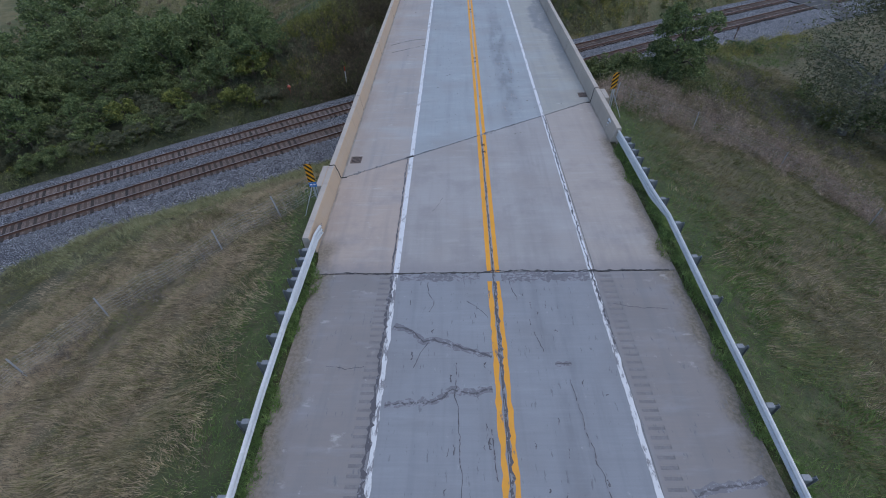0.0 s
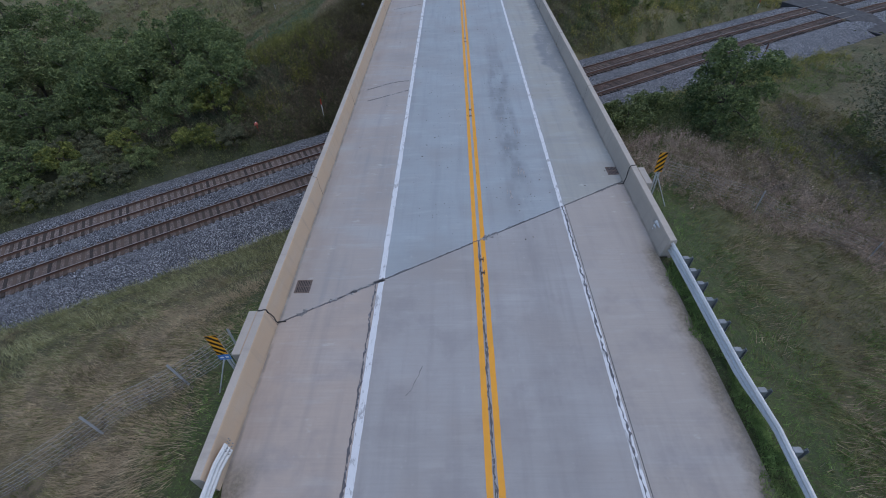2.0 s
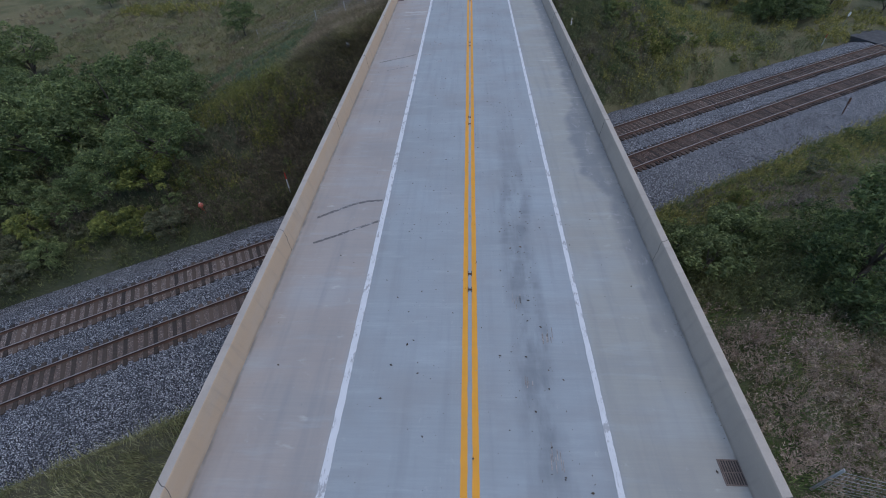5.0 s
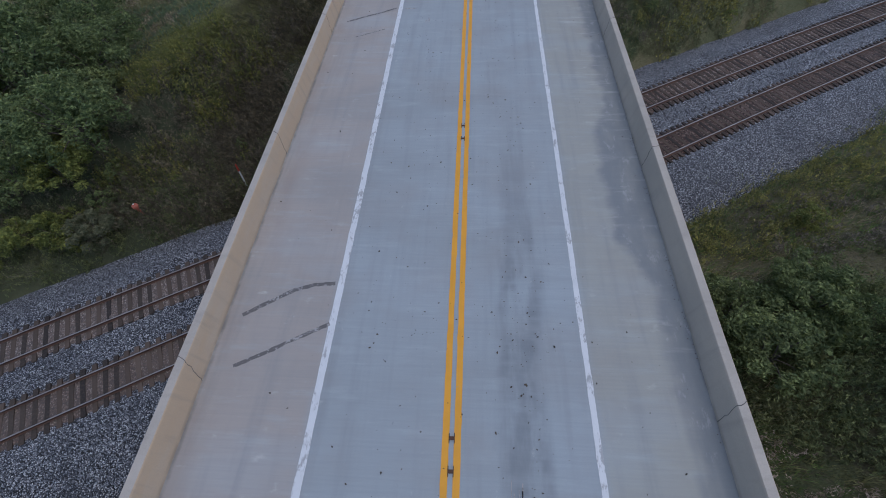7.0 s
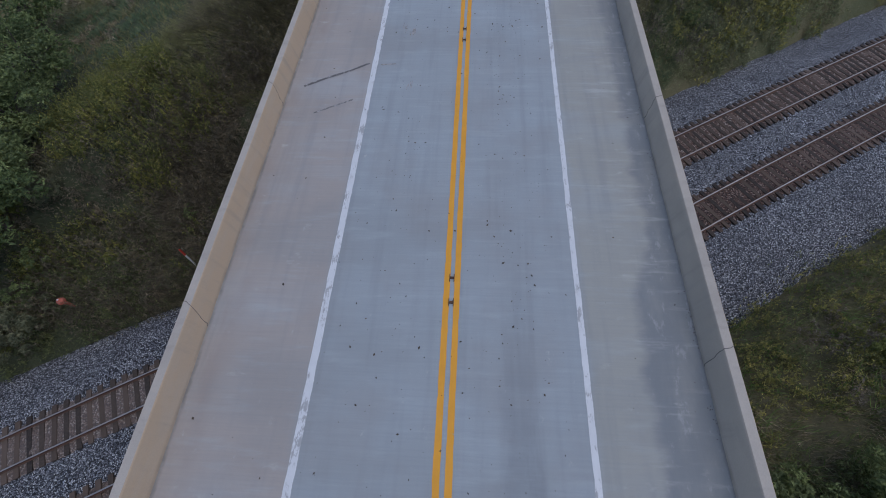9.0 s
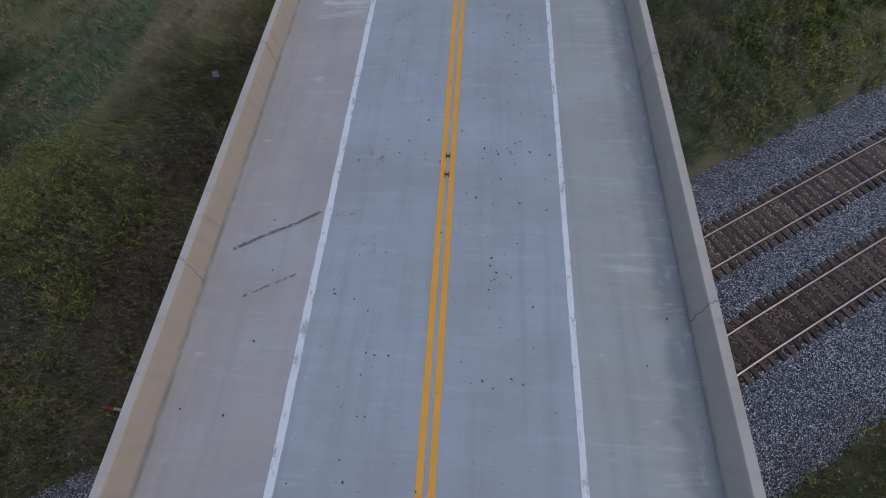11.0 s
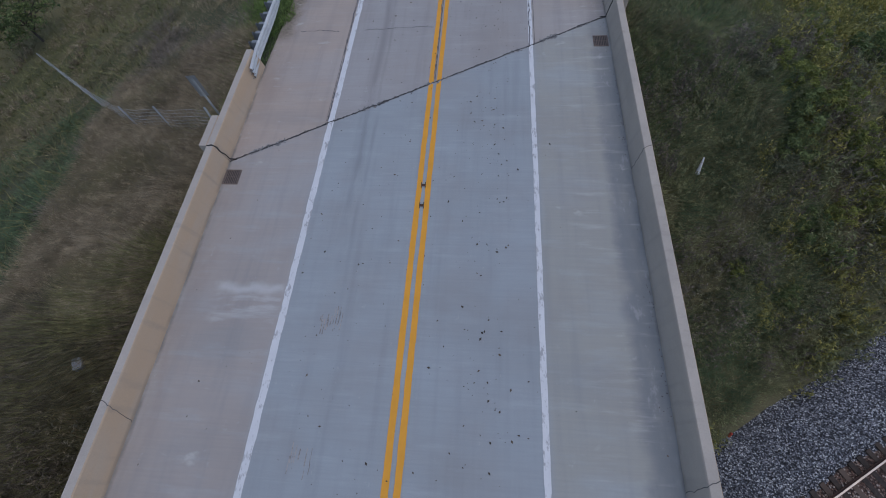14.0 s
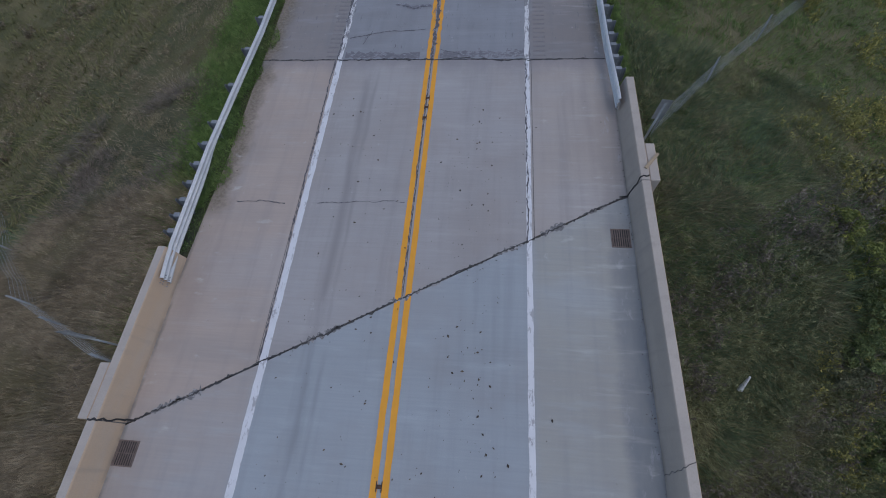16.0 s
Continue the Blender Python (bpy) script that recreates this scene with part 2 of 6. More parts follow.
def barrier_mat():
    n = Nodes("barrier_concrete")
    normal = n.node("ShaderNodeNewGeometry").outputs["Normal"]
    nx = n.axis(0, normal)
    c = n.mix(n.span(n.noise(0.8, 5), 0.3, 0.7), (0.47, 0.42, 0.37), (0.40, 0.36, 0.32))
    # colour by facing: tan towards +x, darker grey-brown towards -x
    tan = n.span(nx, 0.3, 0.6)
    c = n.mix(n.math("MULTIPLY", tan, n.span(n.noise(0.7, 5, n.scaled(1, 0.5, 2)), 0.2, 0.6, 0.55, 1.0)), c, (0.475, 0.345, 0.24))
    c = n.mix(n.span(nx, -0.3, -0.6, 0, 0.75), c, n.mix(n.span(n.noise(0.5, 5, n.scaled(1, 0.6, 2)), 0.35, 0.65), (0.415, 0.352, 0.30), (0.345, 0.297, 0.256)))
    low = n.math("MULTIPLY", n.span(n.axis(2), 0.12, 0.02), n.span(n.noise(1.5, 5), 0.35, 0.6, 0.2, 1.0))
    c = n.mix(n.math("MULTIPLY", low, 0.55), c, (0.2, 0.17, 0.145))
    streak = n.noise(1.0, 5, n.scaled(1, 3.0, 0.25))
    c = n.mix(n.span(streak, 0.5, 0.75, 0, 0.35), c, (0.24, 0.22, 0.2))
    grit = n.noise(40, 3)
    c = n.mix(n.span(grit, 0.35, 0.7, 0, 0.2), c, (0.25, 0.23, 0.2))
    n.bump(grit, 0.3, 0.006)
    return n.done(c, 0.9)


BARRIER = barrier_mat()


def paint_mat(name, color, under, wear, long=1.0):
    n = Nodes(name)
    chip = n.noise(6, 6, n.scaled(1.0, long, 1.0) if long != 1.0 else None, 0.75)
    large = n.noise(0.6, 3)
    lost = n.span(n.math("ADD", chip, n.math("MULTIPLY", large, 0.35)), wear, wear + 0.09)
    c = n.mix(n.span(n.noise(2, 4), 0.3, 0.7, 0, 0.3), color, tuple(v * 0.75 for v in color))
    c = n.mix(lost, c, under)
    n.bump(n.noise(50, 2), 0.2, 0.004)
    return n.done(c, 0.6)


WHITE = paint_mat("white_paint", (0.66, 0.675, 0.70), (0.37, 0.375, 0.39), 0.71, 0.35)
WHITE_WORN = paint_mat("worn_white_paint", (0.64, 0.65, 0.66), (0.20, 0.20, 0.215), 0.655, 0.22)
YELLOW = paint_mat("yellow_paint", (0.75, 0.335, 0.026), (0.33, 0.31, 0.28), 0.84)
YELLOW_WORN = paint_mat("worn_yellow_paint", (0.71, 0.325, 0.032), (0.16, 0.15, 0.15), 0.75, 0.2)
SEAL = plain("joint_bed", (0.06, 0.06, 0.065), (0.12, 0.115, 0.115), 3, 25, 0.7)
CRACK = paint_mat("crack_seal", (0.09, 0.088, 0.10), (0.235, 0.235, 0.26), 0.70)
JOINT = paint_mat("joint_filler", (0.05, 0.049, 0.05), (0.26, 0.255, 0.25), 0.8)
SPALL = paint_mat("spalled_joint_edge", (0.15, 0.148, 0.15), (0.33, 0.325, 0.32), 0.66)
PATCH = paint_mat("asphalt_patch", (0.15, 0.148, 0.165), (0.25, 0.252, 0.275), 0.66, 1.6)
HALO = paint_mat("crack_stain", (0.165, 0.165, 0.185), (0.25, 0.257, 0.285), 0.68)
SKID = paint_mat("tyre_rubber_mark", (0.13, 0.12, 0.12), (0.34, 0.33, 0.33), 0.68)
SKID_WORN = paint_mat("worn_rubber_mark", (0.2, 0.18, 0.175), (0.375, 0.335, 0.315), 0.62)
PALE_STEEL = plain("pale_zinc", (0.50, 0.52, 0.54), (0.40, 0.42, 0.44), 2, 20, 0.6, 0.2, 0.05)
STEEL = plain("galvanised_steel", (0.66, 0.665, 0.67), (0.55, 0.56, 0.57), 1.5, 14, 0.48, 0.4, 0.05)
DULL_STEEL = plain("weathered_steel", (0.30, 0.32, 0.35), (0.22, 0.235, 0.25), 2, 20, 0.6, 0.5, 0.1)
RUST = plain("rusty_iron", (0.13, 0.065, 0.045), (0.075, 0.05, 0.04), 6, 40, 0.85, 0.2)
IRON = plain("dark_cast_iron", (0.05, 0.045, 0.045), (0.09, 0.075, 0.065), 8, 40, 0.7, 0.4)
RAIL_TOP = plain("worn_rail_steel", (0.52, 0.475, 0.445), (0.40, 0.345, 0.31), 1.2, 20, 0.35, 0.85, 0.03)
RAIL_SIDE = plain("rusty_rail", (0.16, 0.085, 0.06), (0.10, 0.06, 0.05), 1.5, 20, 0.85, 0.2)


def tie_mat():
    n = Nodes("creosoted_timber")
    o = n.node("ShaderNodeObjectInfo").outputs["Random"]
    c = n.ramp(o, (0.0, (0.024, 0.02, 0.019)), (0.4, (0.05, 0.039, 0.033)), (0.75, (0.085, 0.062, 0.05)), (1.0, (0.13, 0.096, 0.078)))
    grain = n.noise(9, 5)
    c = n.mix(n.span(grain, 0.4, 0.7, 0, 0.35), c, (0.11, 0.08, 0.066))
    n.bump(grain, 0.5, 0.01)
    return n.done(c, 0.9)


TIE = tie_mat()
SIGN_YELLOW = plain("sign_yellow", (0.75, 0.36, 0.02), (0.66, 0.31, 0.02), 3, 30, 0.45, 0, 0.02)
SIGN_BLACK = plain("sign_black", (0.02, 0.02, 0.02), (0.035, 0.035, 0.035), 3, 30, 0.5, 0, 0.02)
SIGN_BLUE = plain("sign_blue", (0.05, 0.17, 0.5), (0.06, 0.2, 0.48), 3, 30, 0.45, 0, 0.02)
SIGN_WHITE = plain("sign_white", (0.75, 0.76, 0.77), (0.6, 0.62, 0.63), 3, 30, 0.5, 0, 0.02)
ALUMINIUM = plain("bare_aluminium", (0.45, 0.47, 0.5), (0.38, 0.4, 0.42), 3, 20, 0.45, 0.7, 0.03)
RED = plain("red_paint", (0.55, 0.06, 0.03), (0.42, 0.05, 0.03), 4, 30, 0.55, 0, 0.03)
ORANGE = plain("faded_red_plastic", (0.55, 0.12, 0.075), (0.5, 0.16, 0.12), 4, 30, 0.6, 0, 0.03)
WOOD = plain("weathered_wood", (0.42, 0.33, 0.22), (0.32, 0.25, 0.17), 5, 40, 0.85)
BLACK_PLASTIC = plain("black_plastic", (0.018, 0.018, 0.02), (0.035, 0.033, 0.033), 5, 40, 0.6)
BARK = plain("bark", (0.12, 0.10, 0.085), (0.07, 0.06, 0.05), 2, 20, 0.95, 0, 0.6, 0.02)
BARE = plain("grey_bark", (0.36, 0.34, 0.32), (0.22, 0.205, 0.19), 2, 20, 0.95, 0, 0.6, 0.02)


def gravel_mat(name, tones, scale=16.0, warm=None):
    n = Nodes(name)
    cell = n.node("ShaderNodeTexVoronoi")
    cell.inputs["Scale"].default_value = scale
    n.link(n.pos, cell.inputs["Vector"])
    value = n.axis(0, cell.outputs["Color"])
    c = n.ramp(value, *[(i / (len(tones) - 1), t) for i, t in enumerate(tones)])
    # shade in the gaps between stones, put into the colour
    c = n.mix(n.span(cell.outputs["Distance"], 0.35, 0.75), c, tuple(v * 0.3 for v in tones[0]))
    c = n.mix(n.span(n.noise(0.5, 4), 0.35, 0.75, 0, 0.35), c, tones[0])
    if warm:
        c = n.mix(n.span(n.axis(0), -6, 6, 0.32, 0.0), c, warm)
    h = n.math("SUBTRACT", 1.0, cell.outputs["Distance"])
    n.bump(h, 1.0, 0.05)
    return n.done(c, 0.9)


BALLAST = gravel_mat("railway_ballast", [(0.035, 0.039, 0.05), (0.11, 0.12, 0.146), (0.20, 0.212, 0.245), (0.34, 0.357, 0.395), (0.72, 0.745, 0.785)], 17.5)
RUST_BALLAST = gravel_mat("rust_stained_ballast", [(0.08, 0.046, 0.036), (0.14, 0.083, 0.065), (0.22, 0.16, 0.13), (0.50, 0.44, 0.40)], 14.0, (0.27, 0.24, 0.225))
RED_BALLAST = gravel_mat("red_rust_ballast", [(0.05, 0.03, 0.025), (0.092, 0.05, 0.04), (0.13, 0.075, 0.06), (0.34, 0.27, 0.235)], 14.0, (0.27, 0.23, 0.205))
ASPHALT = plain("crossing_asphalt", (0.05, 0.05, 0.055), (0.09, 0.09, 0.095), 1.5, 25, 0.9)


def soil_mat():
    """Ground under the grass: dry straw, soil and green patches."""
    n = Nodes("grassy_soil")
    straw = n.mix(n.span(n.noise(0.35, 6), 0.35, 0.65), (0.205, 0.163, 0.108), (0.27, 0.216, 0.142))
    green = n.mix(n.span(n.noise(0.5, 5), 0.3, 0.7), (0.05, 0.076, 0.026), (0.088, 0.117, 0.04))
    d = n.math("ADD", n.math("ABSOLUTE", n.axis(0)), n.math("MULTIPLY", n.noise(0.25, 4), -5.0))
    straw = n.mix(n.span(n.axis(0), -4, 4), straw, n.mix(n.span(n.noise(0.35, 6), 0.35, 0.65), (0.098, 0.095, 0.048), (0.165, 0.142, 0.08)))
    c = n.mix(n.span(d, 7.2, 10.2), green, straw)
    # tussocks: shaded hollows and lit crowns painted into the colour, drawn out down the slope
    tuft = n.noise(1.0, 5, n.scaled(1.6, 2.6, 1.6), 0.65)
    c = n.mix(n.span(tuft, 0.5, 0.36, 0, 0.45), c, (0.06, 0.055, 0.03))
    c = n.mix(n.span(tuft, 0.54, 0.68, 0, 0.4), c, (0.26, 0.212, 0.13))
    c = n.mix(n.span(n.noise(0.09, 5), 0.5, 0.65, 0.0, 0.5), c, green)
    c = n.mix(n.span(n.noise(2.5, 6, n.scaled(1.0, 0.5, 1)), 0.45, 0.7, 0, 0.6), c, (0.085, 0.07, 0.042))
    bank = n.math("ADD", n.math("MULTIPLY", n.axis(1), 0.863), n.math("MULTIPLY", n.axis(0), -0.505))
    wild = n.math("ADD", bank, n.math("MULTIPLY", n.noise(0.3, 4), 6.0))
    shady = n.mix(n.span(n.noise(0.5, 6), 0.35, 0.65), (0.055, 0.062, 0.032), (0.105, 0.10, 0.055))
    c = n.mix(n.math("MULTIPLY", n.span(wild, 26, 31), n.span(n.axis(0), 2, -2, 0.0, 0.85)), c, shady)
    rank = n.mix(n.span(n.noise(0.4, 6), 0.35, 0.65), (0.045, 0.06, 0.03), (0.085, 0.095, 0.05))
    rank = n.mix(n.span(n.axis(0), 6, 10, 0.0, 0.75), rank, n.mix(n.span(n.noise(0.3, 5), 0.4, 0.6), (0.13, 0.135, 0.06), (0.19, 0.165, 0.085)))
    c = n.mix(n.span(bank, 45.5, 48), c, rank)
    meadow = n.mix(n.span(n.noise(0.15, 5), 0.4, 0.6), (0.10, 0.108, 0.042), (0.18, 0.158, 0.074))
    c = n.mix(n.span(bank, 72, 84), c, meadow)
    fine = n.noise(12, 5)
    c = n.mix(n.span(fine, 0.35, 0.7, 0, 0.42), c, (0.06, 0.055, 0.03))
    n.bump(n.math("ADD", fine, n.math("MULTIPLY", tuft, 2.0)), 1.0, 0.1)
    return n.done(c, 0.95)


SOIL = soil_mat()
LEAF = foliage("shrub_leaves", (0.052, 0.08, 0.03), (0.142, 0.184, 0.07), (0.235, 0.28, 0.11), (0.15, 0.17, 0.08))
LEAF_DARK = foliage("dark_leaves", (0.036, 0.06, 0.024), (0.102, 0.145, 0.052), (0.205, 0.245, 0.09), (0.11, 0.138, 0.065))
LEAF_YELLOW = foliage("yellowing_leaves", (0.075, 0.10, 0.028), (0.155, 0.185, 0.048), (0.27, 0.275, 0.07))
LEAF_GREY = foliage("grey_green_leaves", (0.075, 0.088, 0.05), (0.13, 0.142, 0.082), (0.20, 0.20, 0.12))
GRASS = foliage("green_grass", (0.07, 0.125, 0.03), (0.115, 0.185, 0.048), (0.18, 0.25, 0.08), (0.15, 0.17, 0.065), even=0.6)
OLIVE = foliage("olive_grass", (0.10, 0.105, 0.042), (0.155, 0.158, 0.064), (0.23, 0.22, 0.10), (0.20, 0.155, 0.095), even=0.6)
STRAW = foliage("dry_grass", (0.30, 0.238, 0.158), (0.36, 0.29, 0.195), (0.42, 0.345, 0.235), (0.185, 0.182, 0.098), even=0.75)
TAWNY = foliage("tawny_grass", (0.15, 0.122, 0.08), (0.25, 0.207, 0.138), (0.37, 0.305, 0.21), (0.172, 0.158, 0.079), even=0.6)
TEAL = foliage("blue_green_grass", (0.055, 0.094, 0.05), (0.094, 0.143, 0.073), (0.143, 0.193, 0.099), (0.12, 0.14, 0.07), even=0.6)
GOLD_PALE = foliage("pale_goldenrod", (0.135, 0.145, 0.046), (0.25, 0.242, 0.074), (0.44, 0.38, 0.115), even=0.5)
FADED = foliage("faded_brown_weeds", (0.10, 0.085, 0.07), (0.17, 0.145, 0.12), (0.27, 0.232, 0.19), (0.13, 0.14, 0.085), even=0.5)
MIST = foliage("grey_green_weeds", (0.10, 0.118, 0.058), (0.18, 0.195, 0.095), (0.28, 0.285, 0.15), (0.16, 0.15, 0.10), even=0.5)
DEADWEED = foliage("dead_brown_weeds", (0.066, 0.056, 0.04), (0.135, 0.114, 0.078), (0.215, 0.18, 0.122), (0.101, 0.108, 0.051), even=0.5)
RANK = foliage("rank_grass", (0.125, 0.138, 0.07), (0.21, 0.218, 0.112), (0.34, 0.33, 0.19), (0.19, 0.158, 0.105), even=0.6)
WEED = foliage("tall_weeds", (0.06, 0.08, 0.034), (0.13, 0.155, 0.062), (0.235, 0.245, 0.1), (0.12, 0.115, 0.066), even=0.5)
GOLD = foliage("goldenrod", (0.075, 0.095, 0.03), (0.155, 0.168, 0.046), (0.3, 0.27, 0.068), even=0.5)
SEEDHEAD = foliage("brown_seed_heads", (0.19, 0.14, 0.11), (0.30, 0.228, 0.18), (0.44, 0.355, 0.285), (0.17, 0.155, 0.085), even=0.5)
GRATE = plain("worn_grate_iron", (0.21, 0.165, 0.15), (0.15, 0.115, 0.10), 8, 40, 0.75, 0.2)
DEAD_LEAF = foliage("fallen_leaf", (0.03, 0.024, 0.02), (0.06, 0.046, 0.036), (0.11, 0.08, 0.055))
GROOVE_TONE = plain("groove_dust", (0.19, 0.183, 0.188), (0.24, 0.232, 0.235), 3, 30, 0.95)


# ---- geometry helpers ----
def link_bm(name, bm, material, parent=None, label=""):
    me = bpy.data.meshes.new(name)
    bm.normal_update()
    bm.to_mesh(me)
    bm.free()
    me.materials.append(material)
    ob = new(name, me)
    if parent:
        ob.parent = parent
    if label:
        tagged(ob, label)
    return ob


def part(name, bm, material, parent, label=""):
    return link_bm(name, bm, material, parent, label)


def twin(ob, m, parent):
    """A second piece on the same mesh."""
    o = new(ob.name.split(".")[0], ob.data)
    o.parent = parent
    o.matrix_basis = m
    return o


def thing(name, label, category, group="", m=None, kind=""):
    ob = new(name)
    ob.empty_display_size = 0.2
    if m is not None:
        ob.matrix_basis = m
    return tagged(ob, label, category, group, kind)


def box(bm, x0, x1, y0, y1, z0, z1, m=None):
    v = [bm.verts.new((x, y, z)) for z in (z0, z1) for x, y in ((x0, y0), (x1, y0), (x1, y1), (x0, y1))]
    for f in ((3, 2, 1, 0), (4, 5, 6, 7), (0, 1, 5, 4), (1, 2, 6, 5), (2, 3, 7, 6), (3, 0, 4, 7)):
        bm.faces.new([v[i] for i in f])
    if m is not None:
        bmesh.ops.transform(bm, matrix=m, verts=v)
    return v


def bevelled(bm, width):
    bmesh.ops.bevel(bm, geom=bm.edges[:], offset=width, segments=1, affect="EDGES", profile=0.5)
    return bm


def prism(poly, z0, z1):
    """A flat slab over a plan."""
    bm = bmesh.new()
    lo = [bm.verts.new((x, y, z0)) for x, y in poly]
    hi = [bm.verts.new((x, y, z1)) for x, y in poly]
    bm.faces.new(hi)
    bm.faces.new(lo[::-1])
    k = len(poly)
    for i in range(k):
        bm.faces.new((lo[i], lo[(i + 1) % k], hi[(i + 1) % k], hi[i]))
    return bm


def rod(bm, a, b, r0, r1=None, sides=6):
    """A tapered bar from a to b."""
    a, b = Vector(a), Vector(b)
    r1 = r0 if r1 is None else r1
    q = (b - a).to_track_quat("Z", "Y")
    rings = []
    for c, r in ((a, r0), (b, r1)):
        rings.append([bm.verts.new(c + q @ Vector((r * math.cos(2 * math.pi * i / sides), r * math.sin(2 * math.pi * i / sides), 0))) for i in range(sides)])
    for i in range(sides):
        j = (i + 1) % sides
        bm.faces.new((rings[0][i], rings[0][j], rings[1][j], rings[1][i]))
    bm.faces.new(rings[1])
    bm.faces.new(rings[0][::-1])


def sweep(bm, path, profile, closed=True):
    """A profile of (sideways, up) pairs drawn along a path of places; sideways is to the left of the way."""
    rings = []
    for i, p in enumerate(path):
        p = Vector(p)
        d = Vector(path[min(i + 1, len(path) - 1)]) - Vector(path[max(i - 1, 0)])
        side = Vector((-d.y, d.x, 0)).normalized()
        rings.append([bm.verts.new(p + side * u + Vector((0, 0, w))) for u, w in profile])
    k = len(profile)
    for a, b in zip(rings, rings[1:]):
        for i in range(k if closed else k - 1):
            j = (i + 1) % k
            bm.faces.new((a[i], a[j], b[j], b[i]))
    if closed:
        bm.faces.new(rings[0])
        bm.faces.new(rings[-1][::-1])
    return bm


def ribbon(points, width, z=0.004, step=0.25, wobble=0.0, ragged=0.0, seed=1):
    """A flat band along a line, with a ragged edge."""
    r = np.random.default_rng(seed)
    pts = []
    for (x0, y0), (x1, y1) in zip(points, points[1:]):
        k = max(1, int(math.hypot(x1 - x0, y1 - y0) / step))
        pts += [(x0 + (x1 - x0) * i / k, y0 + (y1 - y0) * i / k) for i in range(k)]
    pts.append(points[-1])
    bm = bmesh.new()
    prev = None
    drift = 0.0
    for i, (x, y) in enumerate(pts):
        a, b = pts[max(i - 1, 0)], pts[min(i + 1, len(pts) - 1)]
        dx, dy = b[0] - a[0], b[1] - a[1]
        k = math.hypot(dx, dy)
        nx, ny = -dy / k, dx / k
        drift = 0.7 * drift + r.normal(0, 1) * wobble
        w = max(0.15, 1 + r.normal(0, 1) * ragged) * width / 2
        w2 = max(0.15, 1 + r.normal(0, 1) * ragged) * width / 2
        pair = (bm.verts.new((x + nx * (drift + w), y + ny * (drift + w), z)), bm.verts.new((x + nx * (drift - w2), y + ny * (drift - w2), z)))
        if prev:
            bm.faces.new((prev[0], prev[1], pair[1], pair[0]))
        prev = pair
    return bm


def cloud_mesh(name, polys, material, parent=None):
    """One mesh out of an array of (count, corners, 3)."""
    n, k, _ = polys.shape
    me = bpy.data.meshes.new(name)
    me.vertices.add(n * k)
    me.vertices.foreach_set("co", polys.reshape(-1).astype(np.float32))
    me.loops.add(n * k)
    me.loops.foreach_set("vertex_index", np.arange(n * k, dtype=np.int32))
    me.polygons.add(n)
    me.polygons.foreach_set("loop_start", np.arange(0, n * k, k, dtype=np.int32))
    me.update(calc_edges=True)
    me.materials.append(material)
    ob = new(name, me)
    if parent:
        ob.parent = parent
    return ob


# ---- the lie of the land ----
def smin(a, b, k):
    h = np.clip(0.5 + 0.5 * (b - a) / k, 0, 1)
    return b * (1 - h) + a * h - k * h * (1 - h)


def smax(a, b, k):
    return -smin(-a, -b, k)


def along_bridge(x, y):
    """Distance past the first abutment, square to the skewed railway."""
    return -0.487 * x + 0.874 * (y - 21.5)


def waves(x, y):
    return 0.10 * np.sin(0.9 * x + 0.4 * y) * np.sin(0.7 * y - 0.3 * x) + 0.07 * np.sin(2.1 * x - 1.3 * y + 1) + 0.05 * np.sin(3.1 * y + 1.7 * x)


def ground(x, y):
    x, y = np.asarray(x, float), np.asarray(y, float)
    s = along_bridge(x, y)
    lat = -0.012 - 0.36 * np.maximum(0, np.abs(x) - 7.2)
    l1 = np.minimum(0.3, -0.35 - (s - 0.8) * 0.54)
    l2 = np.minimum(0.3, -0.35 - (45.2 - s) * 0.63)
    base = rail_level(x) - 0.15
    e1 = np.minimum(smin(lat, l1, 0.8), -0.012)
    e2 = np.minimum(smin(lat, l2, 0.8), -0.012)
    g = smax(smax(e1, e2, 0.5), base, 1.5)
    d = (far_track(x) - y) * 0.86
    bed = np.clip((d + 5.0) / 1.2, 0, 1) * np.clip((10.8 - d) / 1.2, 0, 1)
    g = np.where(bed > 0, np.minimum(g, g * (1 - bed) + (rail_level(x) - 1.25) * bed), g)
    return g + waves(x, y) * np.clip((np.abs(x) - 7.5) / 4, 0, 1)


def blend(x, left, right):
    t = np.clip((x + 12) / 24, 0, 1)
    t = t * t * (3 - 2 * t)
    return left * (1 - t) + right * t


def far_track(x):
    x = np.asarray(x, float)
    return blend(x, 37.16 + 0.574 * (x + 25) - 0.0014 * (x + 25) ** 2, 65.97 + 0.60 * (x - 25) - 0.0007 * (x - 25) ** 2)


def rail_level(x):
    x = np.asarray(x, float)
    return blend(x, -8.86 + 0.025 * (np.maximum(x, -70) + 25), -9.11 - 0.035 * (np.minimum(x, 70) - 25))


